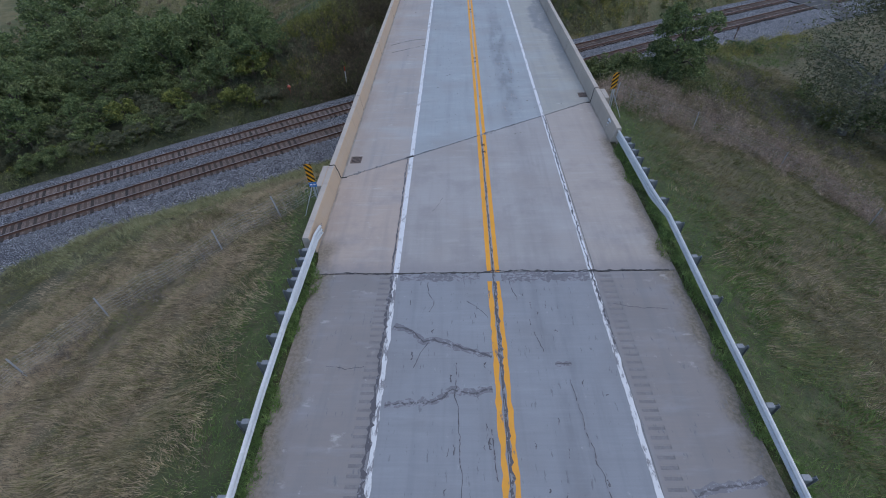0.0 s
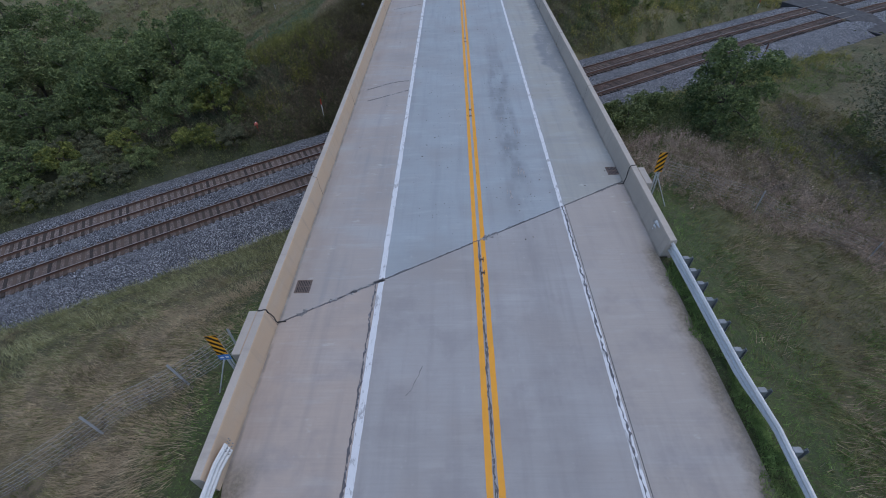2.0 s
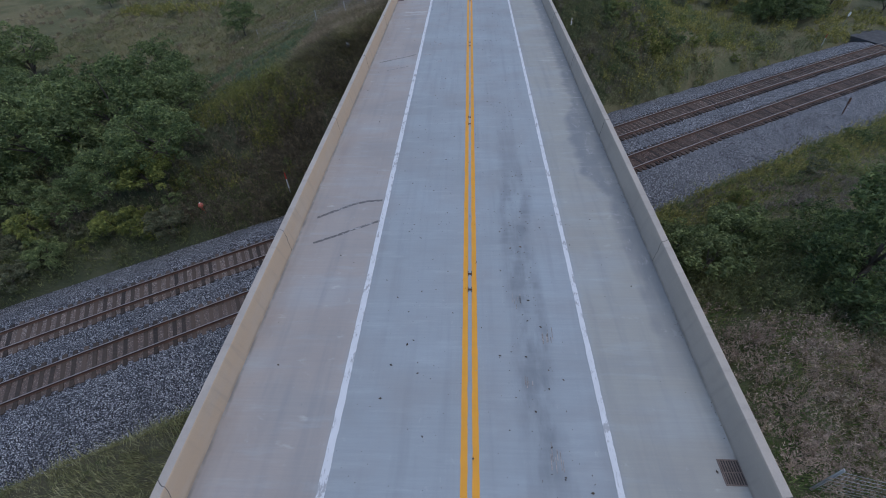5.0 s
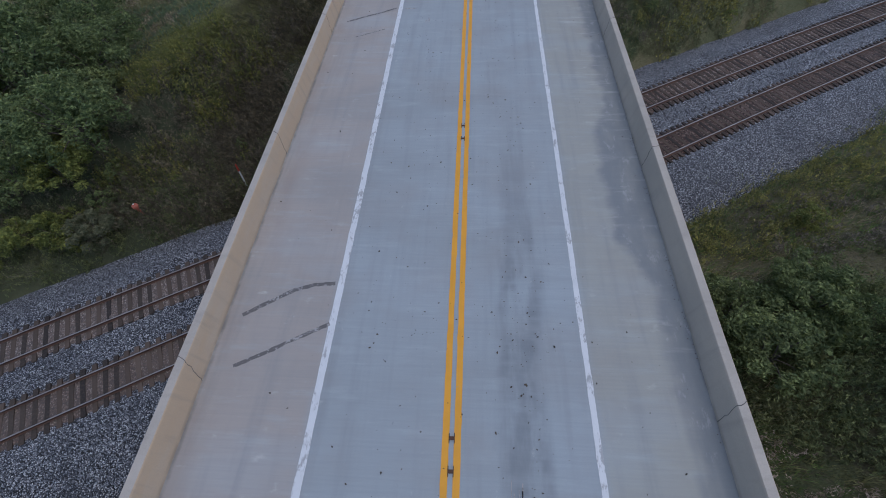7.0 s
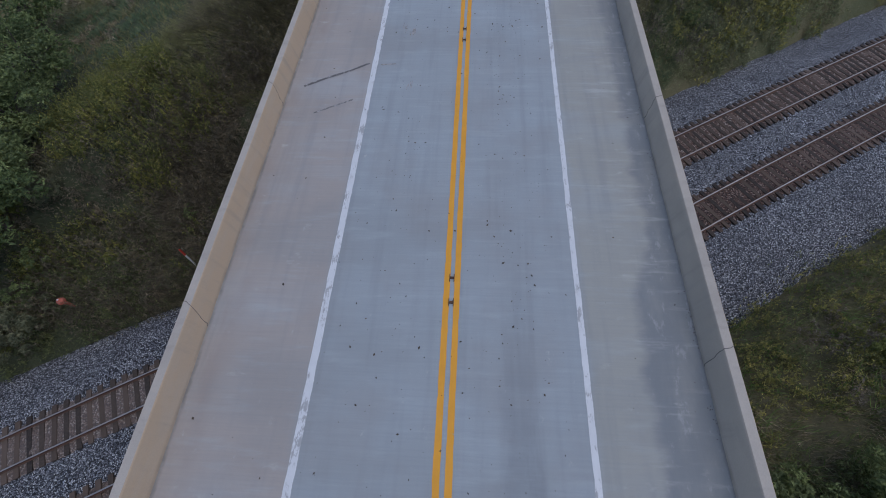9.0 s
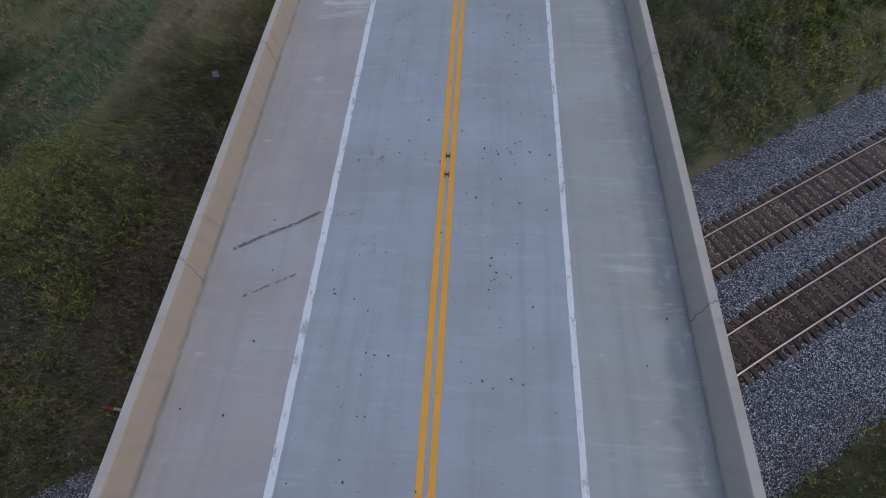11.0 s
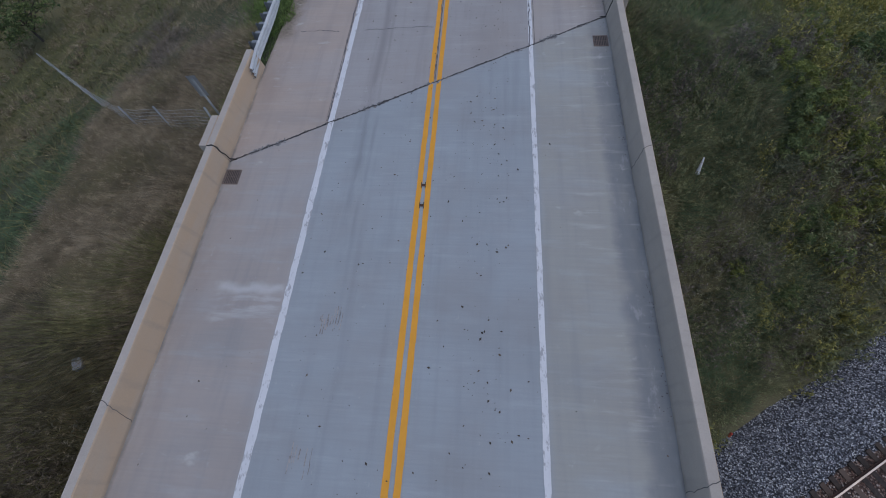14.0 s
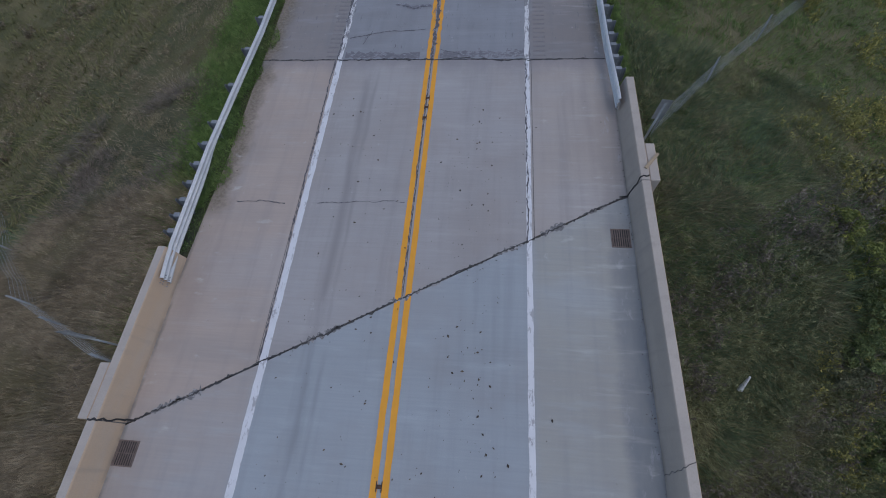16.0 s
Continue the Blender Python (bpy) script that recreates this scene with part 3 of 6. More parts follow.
# ---- ground ----
def make_ground():
    fx = np.concatenate([[-2500, -1200, -600, -300, -180, -130], np.arange(-100, -8, 1.0), [-8, -7.6, -7.2, -6.9, -6.6, -6.45, -3, 0, 3, 6.45, 6.6, 6.9, 7.2, 7.6, 8], np.arange(9, 101, 1.0), [130, 180, 300, 600, 1200, 2500]])
    fy = np.concatenate([[-2500, -1200, -500, -200, -100, -60], np.arange(-40, 131, 1.0), [150, 200, 300, 600, 1200, 2500]])
    X, Y = np.meshgrid(fx, fy)
    Z = ground(X, Y)
    Z = np.where(np.abs(X) < 6.5, np.minimum(Z, -0.3), Z)
    k, m = len(fx), len(fy)
    v = np.stack([X, Y, Z], -1).reshape(-1, 3)
    i = (np.arange(m - 1)[:, None] * k + np.arange(k - 1)[None]).reshape(-1)
    faces = np.stack([i, i + 1, i + 1 + k, i + k], -1)
    me = bpy.data.meshes.new("ground")
    me.from_pydata(v.tolist(), [], faces.tolist())
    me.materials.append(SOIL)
    me.polygons.foreach_set("use_smooth", np.ones(len(faces), bool))
    return tagged(new("ground", me), "embankments and flat land with dry and green grass", "ground", kind="structure")


make_ground()

# ---- pavement ----
SK = 0.557
NEAR, FAR = 11.3, 84.03


def crack_near(x):
    return 21.65 + SK * x


def crack_far(x):
    return 74.18 + SK * x


WL, WR = 7, 6.71
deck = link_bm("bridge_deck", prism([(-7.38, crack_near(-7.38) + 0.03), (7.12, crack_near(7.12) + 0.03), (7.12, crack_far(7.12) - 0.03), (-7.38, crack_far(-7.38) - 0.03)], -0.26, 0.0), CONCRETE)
tagged(deck, "long concrete bridge deck with worn grey lanes", "bridge deck", kind="structure")
CUTS = [(-6.86, -3.875), (-3.855, -0.012), (0.012, 3.80), (3.82, 6.8)]
for where, ya, yb in (("near", lambda x: NEAR + 0.02, lambda x: crack_near(x) - 0.03), ("far", lambda x: crack_far(x) + 0.03, lambda x: FAR - 0.02)):
    base = link_bm("approach_slab", prism([(-6.66, ya(-6.66)), (6.58, ya(6.58)), (6.58, yb(6.58)), (-6.66, yb(-6.66))], -0.3, -0.014), SEAL)
    tagged(base, "concrete approach slab with dark sealed joints", "road", kind="structure")
    bend_l, bend_r = (12.68, 20.63) if where == "near" else (75.08, 82.11)
    for a, b in CUTS:
        poly = [(a, ya(a)), (b, ya(b)), (b, yb(b)), (a, yb(a))]
        if a < -6 and where == "near":
            poly = [(a, ya(a)), (b, ya(b)), (b, yb(b)), (-WL, yb(-WL)), (-WL, bend_l), (a, bend_l - 0.6)]
        elif a < -6:
            poly = [(-WL, ya(-WL)), (b, ya(b)), (b, yb(b)), (a, yb(a)), (a, bend_l + 3.5), (-WL, bend_l + 0.2)]
        elif b > 6 and where == "near":
            poly = [(a, ya(a)), (b, ya(b)), (b - 0.05, bend_r - 1.2), (WR, bend_r), (WR, yb(WR)), (a, yb(a))]
        elif b > 6:
            poly = [(a, ya(a)), (WR, ya(WR)), (WR, bend_r), (b, bend_r + 0.8), (b, yb(b)), (a, yb(a))]
        part("slab", prism(poly, -0.2, 0.0), SLAB, base)
for where, ya, yb in (("near", -900.0, NEAR - 0.02), ("far", FAR + 0.02, 900.0)):
    base = link_bm("road", prism([(-6.6, ya), (6.55, ya), (6.55, yb), (-6.6, yb)], -0.3, -0.016), SEAL)
    tagged(base, "cracked grey two-lane road with paved shoulders", "road", kind="structure")
    for a, b in ((-6.85, -4.28), (-3.755, -0.012), (0.012, 3.755), (4.36, 6.8)):
        part("slab", prism([(a, ya), (b, ya), (b, yb), (a, yb)], -0.25, 0.0), OLD_ROAD, base)
    for a, b in ((-3.85, -3.765), (3.765, 3.9)):
        part("slab", prism([(a, ya), (b, ya), (b, yb), (a, yb)], -0.25, 0.0), OLD_ROAD, base)
    # milled rumble grooves beside the edge lines
    lo, hi = (NEAR - 22, NEAR - 0.02) if where == "near" else (FAR + 0.02, FAR + 18)
    for a, b in ((-4.28, -3.85), (3.9, 4.36)):
        bm = bmesh.new()
        prev = None
        y = lo
        k = 0
        while y < hi:
            z = (-0.001, -0.001, -0.014, -0.014)[k % 4]
            row = (bm.verts.new((a, y, z)), bm.verts.new((b, y, z)))
            if prev:
                bm.faces.new((prev[0], prev[1], row[1], row[0]))
            prev = row
            y += (0.12, 0.04, 0.06, 0.04)[k % 4]
            k += 1
        groove = part("rumble_strip", bm, OLD_ROAD, base)
        # the grooves take a slightly darker tone than the road
        groove.data.materials.append(GROOVE_TONE)
        for i, poly in enumerate(groove.data.polygons):
            poly.material_index = 1 if i % 4 in (1, 2) else 0
        other = (-900.0, lo) if where == "near" else (hi, 900.0)
        part("slab", prism([(a, other[0]), (b, other[0]), (b, other[1]), (a, other[1])], -0.25, 0.0), OLD_ROAD, base)


def marking(name, points, width, material, label, seed, ragged=0.03, wobble=0.0, z=0.004, step=0.25):
    return tagged(link_bm(name, ribbon(points, width, z, step, wobble, ragged, seed), material), label, "road marking", kind="structure")


for x, tag in ((-3.67, 1), (3.66, 2)):
    marking("edge_line", [(x, NEAR), (x, FAR)], 0.21 if x < 0 else 0.165, WHITE, "white painted edge line on concrete", tag, 0.06)
    marking("edge_line", [(x, -60), (x, NEAR - 0.03)], 0.16, WHITE_WORN, "flaking white edge line on old road", tag + 10, 0.18)
    marking("edge_line", [(x, FAR + 0.03), (x, 160)], 0.17, WHITE_WORN, "flaking white edge line on old road", tag + 20, 0.18)
for x, tag in ((-0.135, 3), (0.165, 4)):
    marking("centre_line", [(x, NEAR), (x, FAR)], 0.175, YELLOW, "yellow painted double centre line", tag, 0.05)
    marking("centre_line", [(x, -60), (x, NEAR - 0.46)], 0.16, YELLOW_WORN, "worn yellow double centre line", tag + 10, 0.22)
    marking("centre_line", [(x, FAR + 0.03), (x, 160)], 0.16, YELLOW_WORN, "worn yellow double centre line", tag + 20, 0.22)


def crack(points, width, seed):
    if width > 0.05:
        tagged(link_bm("crack_stain", ribbon(points, width * 2.6, 0.0055, 0.12, 0.012, 0.3, seed + 500), HALO), "dark stain along a sealed crack", "stain", kind="structure")
    seal(points, width * 0.7, seed, None, 0.018, 0.5)


def seal(points, width, seed, material=None, wobble=0.02, ragged=0.5, name="crack_seal", label="dark sealed crack in the pavement", z=0.007, step=0.1):
    return tagged(link_bm(name, ribbon(points, width, z, step, wobble, ragged, seed), material or CRACK), label, "crack", kind="structure")


# expansion joints of the bridge
for f, s in ((crack_near, 31), (crack_far, 32)):
    line = [(-6.95, f(-6.95)), (-5, f(-5) - 0.03), (-3.7, f(-3.7) + 0.02), (-1.8, f(-1.8) - 0.02), (0, f(0)), (2.1, f(2.1) + 0.02), (3.7, f(3.7) - 0.03), (5.6, f(5.6) + 0.03), (6.95, f(6.95))]
    seal(line, 0.045 if s == 32 else 0.032, s, JOINT if s == 32 else CRACK, 0.012, 0.7, "expansion_joint", "dark ragged expansion joint across the bridge deck", 0.008, 0.05)
    # broken edges and lumps of filler along it
    rr = random.Random(s)
    for k in range(11 if s == 32 else 8):
        a = rr.uniform(-6.6, 6.0)
        b = a + rr.uniform(0.25, 1.1)
        seal([(a, f(a)), ((a + b) / 2, f((a + b) / 2) + rr.uniform(-0.03, 0.03)), (b, f(b))], rr.uniform(0.07, 0.14), s * 20 + k, SPALL, 0.008, 0.7, "spalled_edge", "crumbled dark edge of the expansion joint", 0.0062, 0.06)
# joints where road and approach slab meet
for y, s in ((NEAR, 33), (FAR, 34)):
    seal([(-6.6, y), (-3.7, y - 0.02), (0, y + 0.03), (3.7, y), (6.55, y)], 0.05, s, JOINT, 0.022, 0.85, step=0.11)
    sy = -1 if y < 50 else 1
    seal([(-3.5, y + sy * 0.28), (-0.5, y + sy * 0.2)], 0.32, s + 5, PATCH, 0.02, 0.3, "asphalt_patch", "thin dark asphalt patch beside the joint", 0.004)
    seal([(0.3, y + sy * 0.24), (3.55, y + sy * 0.28)], 0.4, s + 6, PATCH, 0.02, 0.3, "asphalt_patch", "thin dark asphalt patch beside the joint", 0.004)
# long joints beside the paint
for pts, w, s in (
    ([(-3.84, NEAR), (-3.86, crack_near(-3.8))], 0.05, 41), ([(-3.8, crack_far(-3.8)), (-3.85, FAR)], 0.034, 42),
    ([(3.66, NEAR), (3.69, crack_near(3.7))], 0.05, 43), ([(3.62, crack_far(3.6)), (3.6, FAR)], 0.03, 44),
    ([(0.02, NEAR), (0.0, crack_near(0))], 0.05, 45), ([(-0.03, crack_far(0)), (-0.02, FAR)], 0.024, 46),
    ([(0.02, -20), (0.05, 5), (0.02, NEAR)], 0.075, 47), ([(0.02, FAR), (0.0, 110)], 0.10, 48),
    ([(-3.86, -20), (-3.84, 4), (-3.8, NEAR)], 0.09, 49), ([(3.72, 8), (3.68, NEAR)], 0.05, 50),
    ([(-3.78, FAR), (-3.8, 105)], 0.05, 51),
):
    seal(pts, w, s, None, 0.012, 0.8, "joint_seal", "dark ragged long joint in the pavement")
# wandering cracks in the old road
for pts, w, s in (
    ([(-3.5, 8.85), (-2.8, 8.56), (-2.45, 8.22), (-2.1, 8.29), (-1.5, 8.03), (-0.25, 7.64)], 0.085, 61),
    ([(-3.5, 6.02), (-2.0, 6.1), (-1.5, 6.48), (-0.9, 6.39), (-0.3, 6.48)], 0.085, 62),
    ([(-2.45, 10.81), (-2.45, 10.32), (-2.2, 9.92), (-2.3, 9.43)], 0.03, 63), ([(-2.3, 8.18), (-2.6, 7.6), (-2.7, 7.21)], 0.03, 64),
    ([(-1.35, 7.4), (-1.4, 6.24), (-1.3, 5.28), (-1.25, 3.25)], 0.03, 65), ([(2.05, 6.82), (2.2, 5.28), (2.5, 3.34)], 0.03, 66),
    ([(-1.0, 9.92), (-0.5, 9.43), (-0.3, 9.14)], 0.03, 67), ([(0.55, 10.91), (0.6, 10.42), (0.8, 9.92)], 0.035, 68),
    ([(1.2, 8.56), (1.4, 7.79)], 0.03, 69), ([(1.7, 7.35), (2.2, 7.4)], 0.06, 70),
    ([(4.1, 9.73), (5.0, 9.53), (6.0, 9.49)], 0.03, 71), ([(4.5, 3.63), (5.1, 3.83), (5.9, 3.88), (6.4, 4.02)], 0.08, 72),
    ([(-5.5, 7.31), (-4.9, 7.21), (-4.3, 7.26)], 0.03, 73), ([(-0.4, 5.28), (-0.35, 3.92)], 0.04, 74),
    ([(-3.5, 85.29), (-2.0, 85.68), (-0.4, 85.77)], 0.05, 75), ([(-2.6, 85.68), (-2.9, 84.9)], 0.03, 76), ([(-1.8, 87.42), (-1.0, 87.13), (-0.3, 87.33)], 0.09, 77),
    ([(0.3, 84.61), (1.1, 84.3)], 0.04, 78), ([(1.0, 87.71), (1.9, 87.81)], 0.06, 79),
    ([(-6.0, 77.31), (-5.2, 77.36), (-4.3, 77.31)], 0.04, 80), ([(-3.2, 77.31), (-1.5, 77.46), (-0.3, 77.46)], 0.03, 81),
    ([(-2.4, 15.03), (-2.2, 15.43), (-2.0, 16.01)], 0.02, 82),
):
    crack(pts, w, s)


rr = random.Random(91)
for k in range(46):
    lo, hi = (3.0, 11.0) if k < 32 else (84.4, 93.0)
    a, b = rr.uniform(lo, hi), rr.uniform(0.06, 0.3)
    x = rr.uniform(-3.3, -0.4) if rr.random() < 0.65 else rr.uniform(0.5, 3.3)
    seal([(x, a), (x + rr.uniform(-0.05, 0.05), a + b * 0.5), (x + rr.uniform(-0.06, 0.06), a + b)], rr.uniform(0.012, 0.034), 700 + k, CRACK, 0.004, 0.8, "pavement_pit", "short dark pit in the old road surface", 0.0065, 0.04)


def streak_mark(pts, w, s, material=SKID, label="dark curved rubber streak on the deck"):
    tagged(link_bm("skid_mark", ribbon(pts, w, 0.006, 0.12, 0.004, 0.12, s), material), label, "skid mark", kind="structure")


for pts, w, s in (
    ([(-6.5, 36.15), (-5.96, 36.53), (-5.1, 37.07), (-4.5, 37.3), (-3.86, 37.35)], 0.13, 91), ([(-6.27, 34.57), (-5.5, 34.96), (-4.67, 35.44), (-3.75, 35.95)], 0.12, 92),
    ([(-6.4, 53.51), (-5.5, 54.04), (-4.65, 54.45), (-3.9, 54.93)], 0.11, 93), ([(-5.7, 51.97), (-5.06, 52.33), (-4.25, 52.73)], 0.07, 94),
    ([(-3.4, 54.84), (-2.8, 54.89)], 0.05, 95),
):
    streak_mark(pts, w, s, SKID if s < 95 else SKID_WORN)
# ribbed scuffs in the wheel tracks of the left lane
rr = random.Random(44)
for x0, y0, k in ((-2.15, 64.6, 6), (-2.55, 64.5, 7), (-2.2, 60.9, 4), (-2.6, 61.0, 5), (-2.35, 57.0, 5), (-2.7, 57.2, 4), (-2.2, 53.4, 4), (1.5, 31.6, 6), (2.3, 30.2, 7), (1.6, 28.6, 5), (2.1, 26.4, 6), (1.45, 24.6, 5)):
    for i in range(k):
        x = x0 + rr.uniform(-0.04, 0.04) + i * 0.05
        a = y0 + rr.uniform(-0.3, 0.1)
        streak_mark([(x, a), (x + 0.01, a + rr.uniform(0.15, 0.55))], rr.uniform(0.012, 0.028), 200 + i + int(y0 * 10), SKID_WORN, "short dark tyre scuff on the deck")


def pavement_marker():
    """A snow-proof marker: a cast keel with two runners and a lens."""
    t = thing("pavement_marker", "low dark cast-iron road marker between the yellow lines", "road marker", "road markers")
    bm = bmesh.new()
    box(bm, -0.075, -0.055, -0.12, 0.12, 0.0, 0.022)
    box(bm, 0.055, 0.075, -0.12, 0.12, 0.0, 0.022)
    part("casting", bm, IRON, t)
    bm = bmesh.new()
    box(bm, -0.055, 0.055, -0.045, 0.045, 0.0, 0.016)
    part("lens", bevelled(bm, 0.004), RUST, t)
    return t


marker = pavement_marker()
spots = [(0.08, 19.89), (0.07, 20.58), (0.02, 32.15), (0.02, 32.91), (0.01, 44.25), (0.0, 45.04), (0.0, 56.45), (0.0, 57.21), (0.01, 68.57), (0.0, 69.36), (0.02, 81.56), (0.03, 82.01), (0.0, 81.06)]
marker.matrix_basis = pose(*spots[0], 0.004)
for x, y in spots[1:]:
    copy_thing(marker, pose(x, y, 0.004))


def drain():
    t = thing("deck_drain", "rusty iron drain grate set in the deck beside the barrier", "drain grate", "deck drains")
    # no recess: a flat black plate stands in for the opening's shade
    bm = bmesh.new()
    box(bm, -0.26, 0.26, -0.29, 0.29, 0.001, 0.004)
    part("well", bm, BLACK_PLASTIC, t, "flat black plate in place of the shaded opening under the grate")
    bm = bmesh.new()
    for x0, x1, y0, y1 in ((-0.28, -0.25, -0.31, 0.31), (0.25, 0.28, -0.31, 0.31), (-0.25, 0.25, -0.31, -0.28), (-0.25, 0.25, 0.28, 0.31), (-0.25, 0.25, -0.01, 0.01)):
        box(bm, x0, x1, y0, y1, 0.0, 0.02)
    part("frame", bm, GRATE, t)
    for i in range(8):
        bm = bmesh.new()
        x = -0.2205 + i * 0.063
        box(bm, x - 0.013, x + 0.013, -0.28, 0.28, 0.006, 0.022)
        part("bar", bm, GRATE, t)
    return t


d0 = drain()
d0.matrix_basis = pose(-6.54, 19.38, 0.002)
for x, y in ((6.49, 26.25), (-6.7, 69.6), (6.35, 76.39)):
    copy_thing(d0, pose(x, y, 0.002))


# ---- barriers ----
PROFILE = [(0.0, 0.0), (0.012, 0.05), (0.155, 0.775), (0.178, 0.81), (0.41, 0.81), (0.428, 0.79), (0.428, -0.27), (0.34, -0.27), (0.34, -0.01)]


def face_line(side, y, drift, seed, foot=0.0):
    """Places up the sloped face of a barrier and over its top, wandering along it."""
    rr = random.Random(seed)
    W = WL if side < 0 else WR
    run = [(-foot, 0.006), (-0.002, 0.012), (0.008, 0.06)] + [(0.012 + 0.143 * k, 0.05 + 0.725 * k) for k in (0.2, 0.36, 0.52, 0.68, 0.84, 1.0)] + [(0.178, 0.813), (0.25, 0.813), (0.33, 0.813), (0.41, 0.812)]
    if foot == 0:
        run = run[1:]
    out = []
    k = len(run)
    for i, (u, w) in enumerate(run):
        out.append(Vector((side * (W + u), y + drift * (i / (k - 1) - 0.5) + rr.uniform(-0.035, 0.035), w)))
    return out


def concrete_barrier(side, ends, cracks, label, blocks):
    t = thing("concrete_barrier", label, "bridge barrier", "bridge barriers", kind="structure")
    W = WL if side < 0 else WR
    prof = [(-u * side, w) for u, w in PROFILE]
    for a, b in zip(ends, ends[1:]):
        bm = bmesh.new()
        rows = [a + 0.014] + list(np.arange(a + 3.0, b - 1.5, 3.0)) + [b - 0.014]
        sweep(bm, [(side * W, float(y), 0) for y in rows], prof)
        bmesh.ops.recalc_face_normals(bm, faces=bm.faces[:])
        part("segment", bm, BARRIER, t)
    for i, y in enumerate(ends[1:-1]):
        bm = bmesh.new()
        sweep(bm, [(side * W, y - 0.015, 0), (side * W, y + 0.015, 0)], [(-u * side + (0.006 if u < 0.25 else -0.006) * -side, w - 0.008) for u, w in PROFILE])
        bmesh.ops.recalc_face_normals(bm, faces=bm.faces[:])
        part("joint_filler", bm, SEAL, t, "dark joint filler")
        bm = bmesh.new()
        line = face_line(side, y + 0.04, 0.28 if side > 0 else -0.12, i + 3 + side, 0.25)
        for p, q in zip(line, line[1:]):
            rod(bm, p, q, 0.024, 0.024, 6)
        part("rubber_seal", bm, BLACK_PLASTIC, t, "black rubber joint seal squeezed out over the face")
    for i, y in enumerate(cracks):
        bm = bmesh.new()
        line = face_line(side, y, 0.3 if side > 0 else 0.42, i + 20 * side)
        for p, q in zip(line, line[1:]):
            rod(bm, p, q, 0.008, 0.008, 4)
        part("crack", bm, SEAL, t, "thin dark crack across the barrier")
    for a, b in blocks:
        bm = bmesh.new()
        x0, x1 = sorted((side * (W + 0.432), side * (W + 0.72)))
        box(bm, x0, x1, a, b, -1.2, 0.8)
        part("end_block", bevelled(bm, 0.02), BARRIER, t, "square concrete block behind the barrier")
    return t


concrete_barrier(-1, [12.48, 17.67, 70.3, 75.18], [25.14, 34.3, 43.48, 52.59, 61.85], "tan sloped concrete bridge barrier with joints", [(16.01, 17.67), (70.3, 71.71)])
concrete_barrier(1, [20.53, 25.3, 77.95, 82.21], [33.71, 42.85, 51.89, 61.07, 70.25], "grey sloped concrete bridge barrier with joints", [(24.11, 25.3), (77.95, 79.35)])

# supports under the deck
for f, s in ((crack_near, -1), (crack_far, 1)):
    poly = [(-7.4, f(-7.4)), (7.4, f(7.4)), (7.4, f(7.4) + s * 1.0), (-7.4, f(-7.4) + s * 1.0)]
    tagged(link_bm("abutment", prism(poly if s > 0 else poly[::-1], -4.5, -0.31), BARRIER), "plain concrete bridge abutment under the deck end", "abutment", kind="structure")
for c in (38.2, 60.8):
    poly = [(-6.5, c - 6.5 * SK - 0.5), (6.5, c + 6.5 * SK - 0.5), (6.5, c + 6.5 * SK + 0.5), (-6.5, c - 6.5 * SK + 0.5)]
    tagged(link_bm("pier", prism(poly, -11.5, -1.3), BARRIER), "plain concrete bridge pier under the deck", "pier", kind="structure")
for x in (-6, -3.6, -1.2, 1.2, 3.6, 6):
    bm = bmesh.new()
    box(bm, x - 0.25, x + 0.25, crack_near(x) + 0.1, crack_far(x) - 0.1, -1.3, -0.262)
    tagged(link_bm("girder", bm, BARRIER), "plain concrete girder under the bridge deck", "girder", kind="structure")


# ---- guardrails ----
def beam_profile(k):
    """The outline of the beam: two waves at k = 0, three at k = 1."""
    top = [(0.0, 0.155), (0.035, 0.145), (0.08, 0.10), (0.08, 0.065), (0.02, 0.018), (0.02, -0.018), (0.08, -0.065), (0.08, -0.10)]
    two = [(0.04, -0.14), (0.03, -0.146), (0.02, -0.15), (0.012, -0.152), (0.006, -0.154), (0.0, -0.156)]
    three = [(0.02, -0.147), (0.02, -0.183), (0.08, -0.23), (0.08, -0.265), (0.035, -0.31), (0.0, -0.32)]
    out = top + [(a * (1 - k) + c * k, b * (1 - k) + d * k) for (a, b), (c, d) in zip(two, three)]
    return out + [(u - 0.008, w) for u, w in out[::-1]]


def sweep_beam(path, side, deep):
    """The beam along a path; deep(y) says how far it has its third wave."""
    bm = bmesh.new()
    rings = []
    for i, (x, y) in enumerate(path):
        a, b = path[max(i - 1, 0)], path[min(i + 1, len(path) - 1)]
        n = Vector((b[1] - a[1], -(b[0] - a[0]), 0)).normalized() * side
        rings.append([bm.verts.new(Vector((x, y, 0.56 + w)) + n * u) for u, w in beam_profile(deep(y))])
    k = len(rings[0])
    for a, b in zip(rings, rings[1:]):
        for i in range(k):
            j = (i + 1) % k
            bm.faces.new((a[i], a[j], b[j], b[i]))
    bm.faces.new(rings[0])
    bm.faces.new(rings[-1][::-1])
    bmesh.ops.recalc_face_normals(bm, faces=bm.faces[:])
    return bm


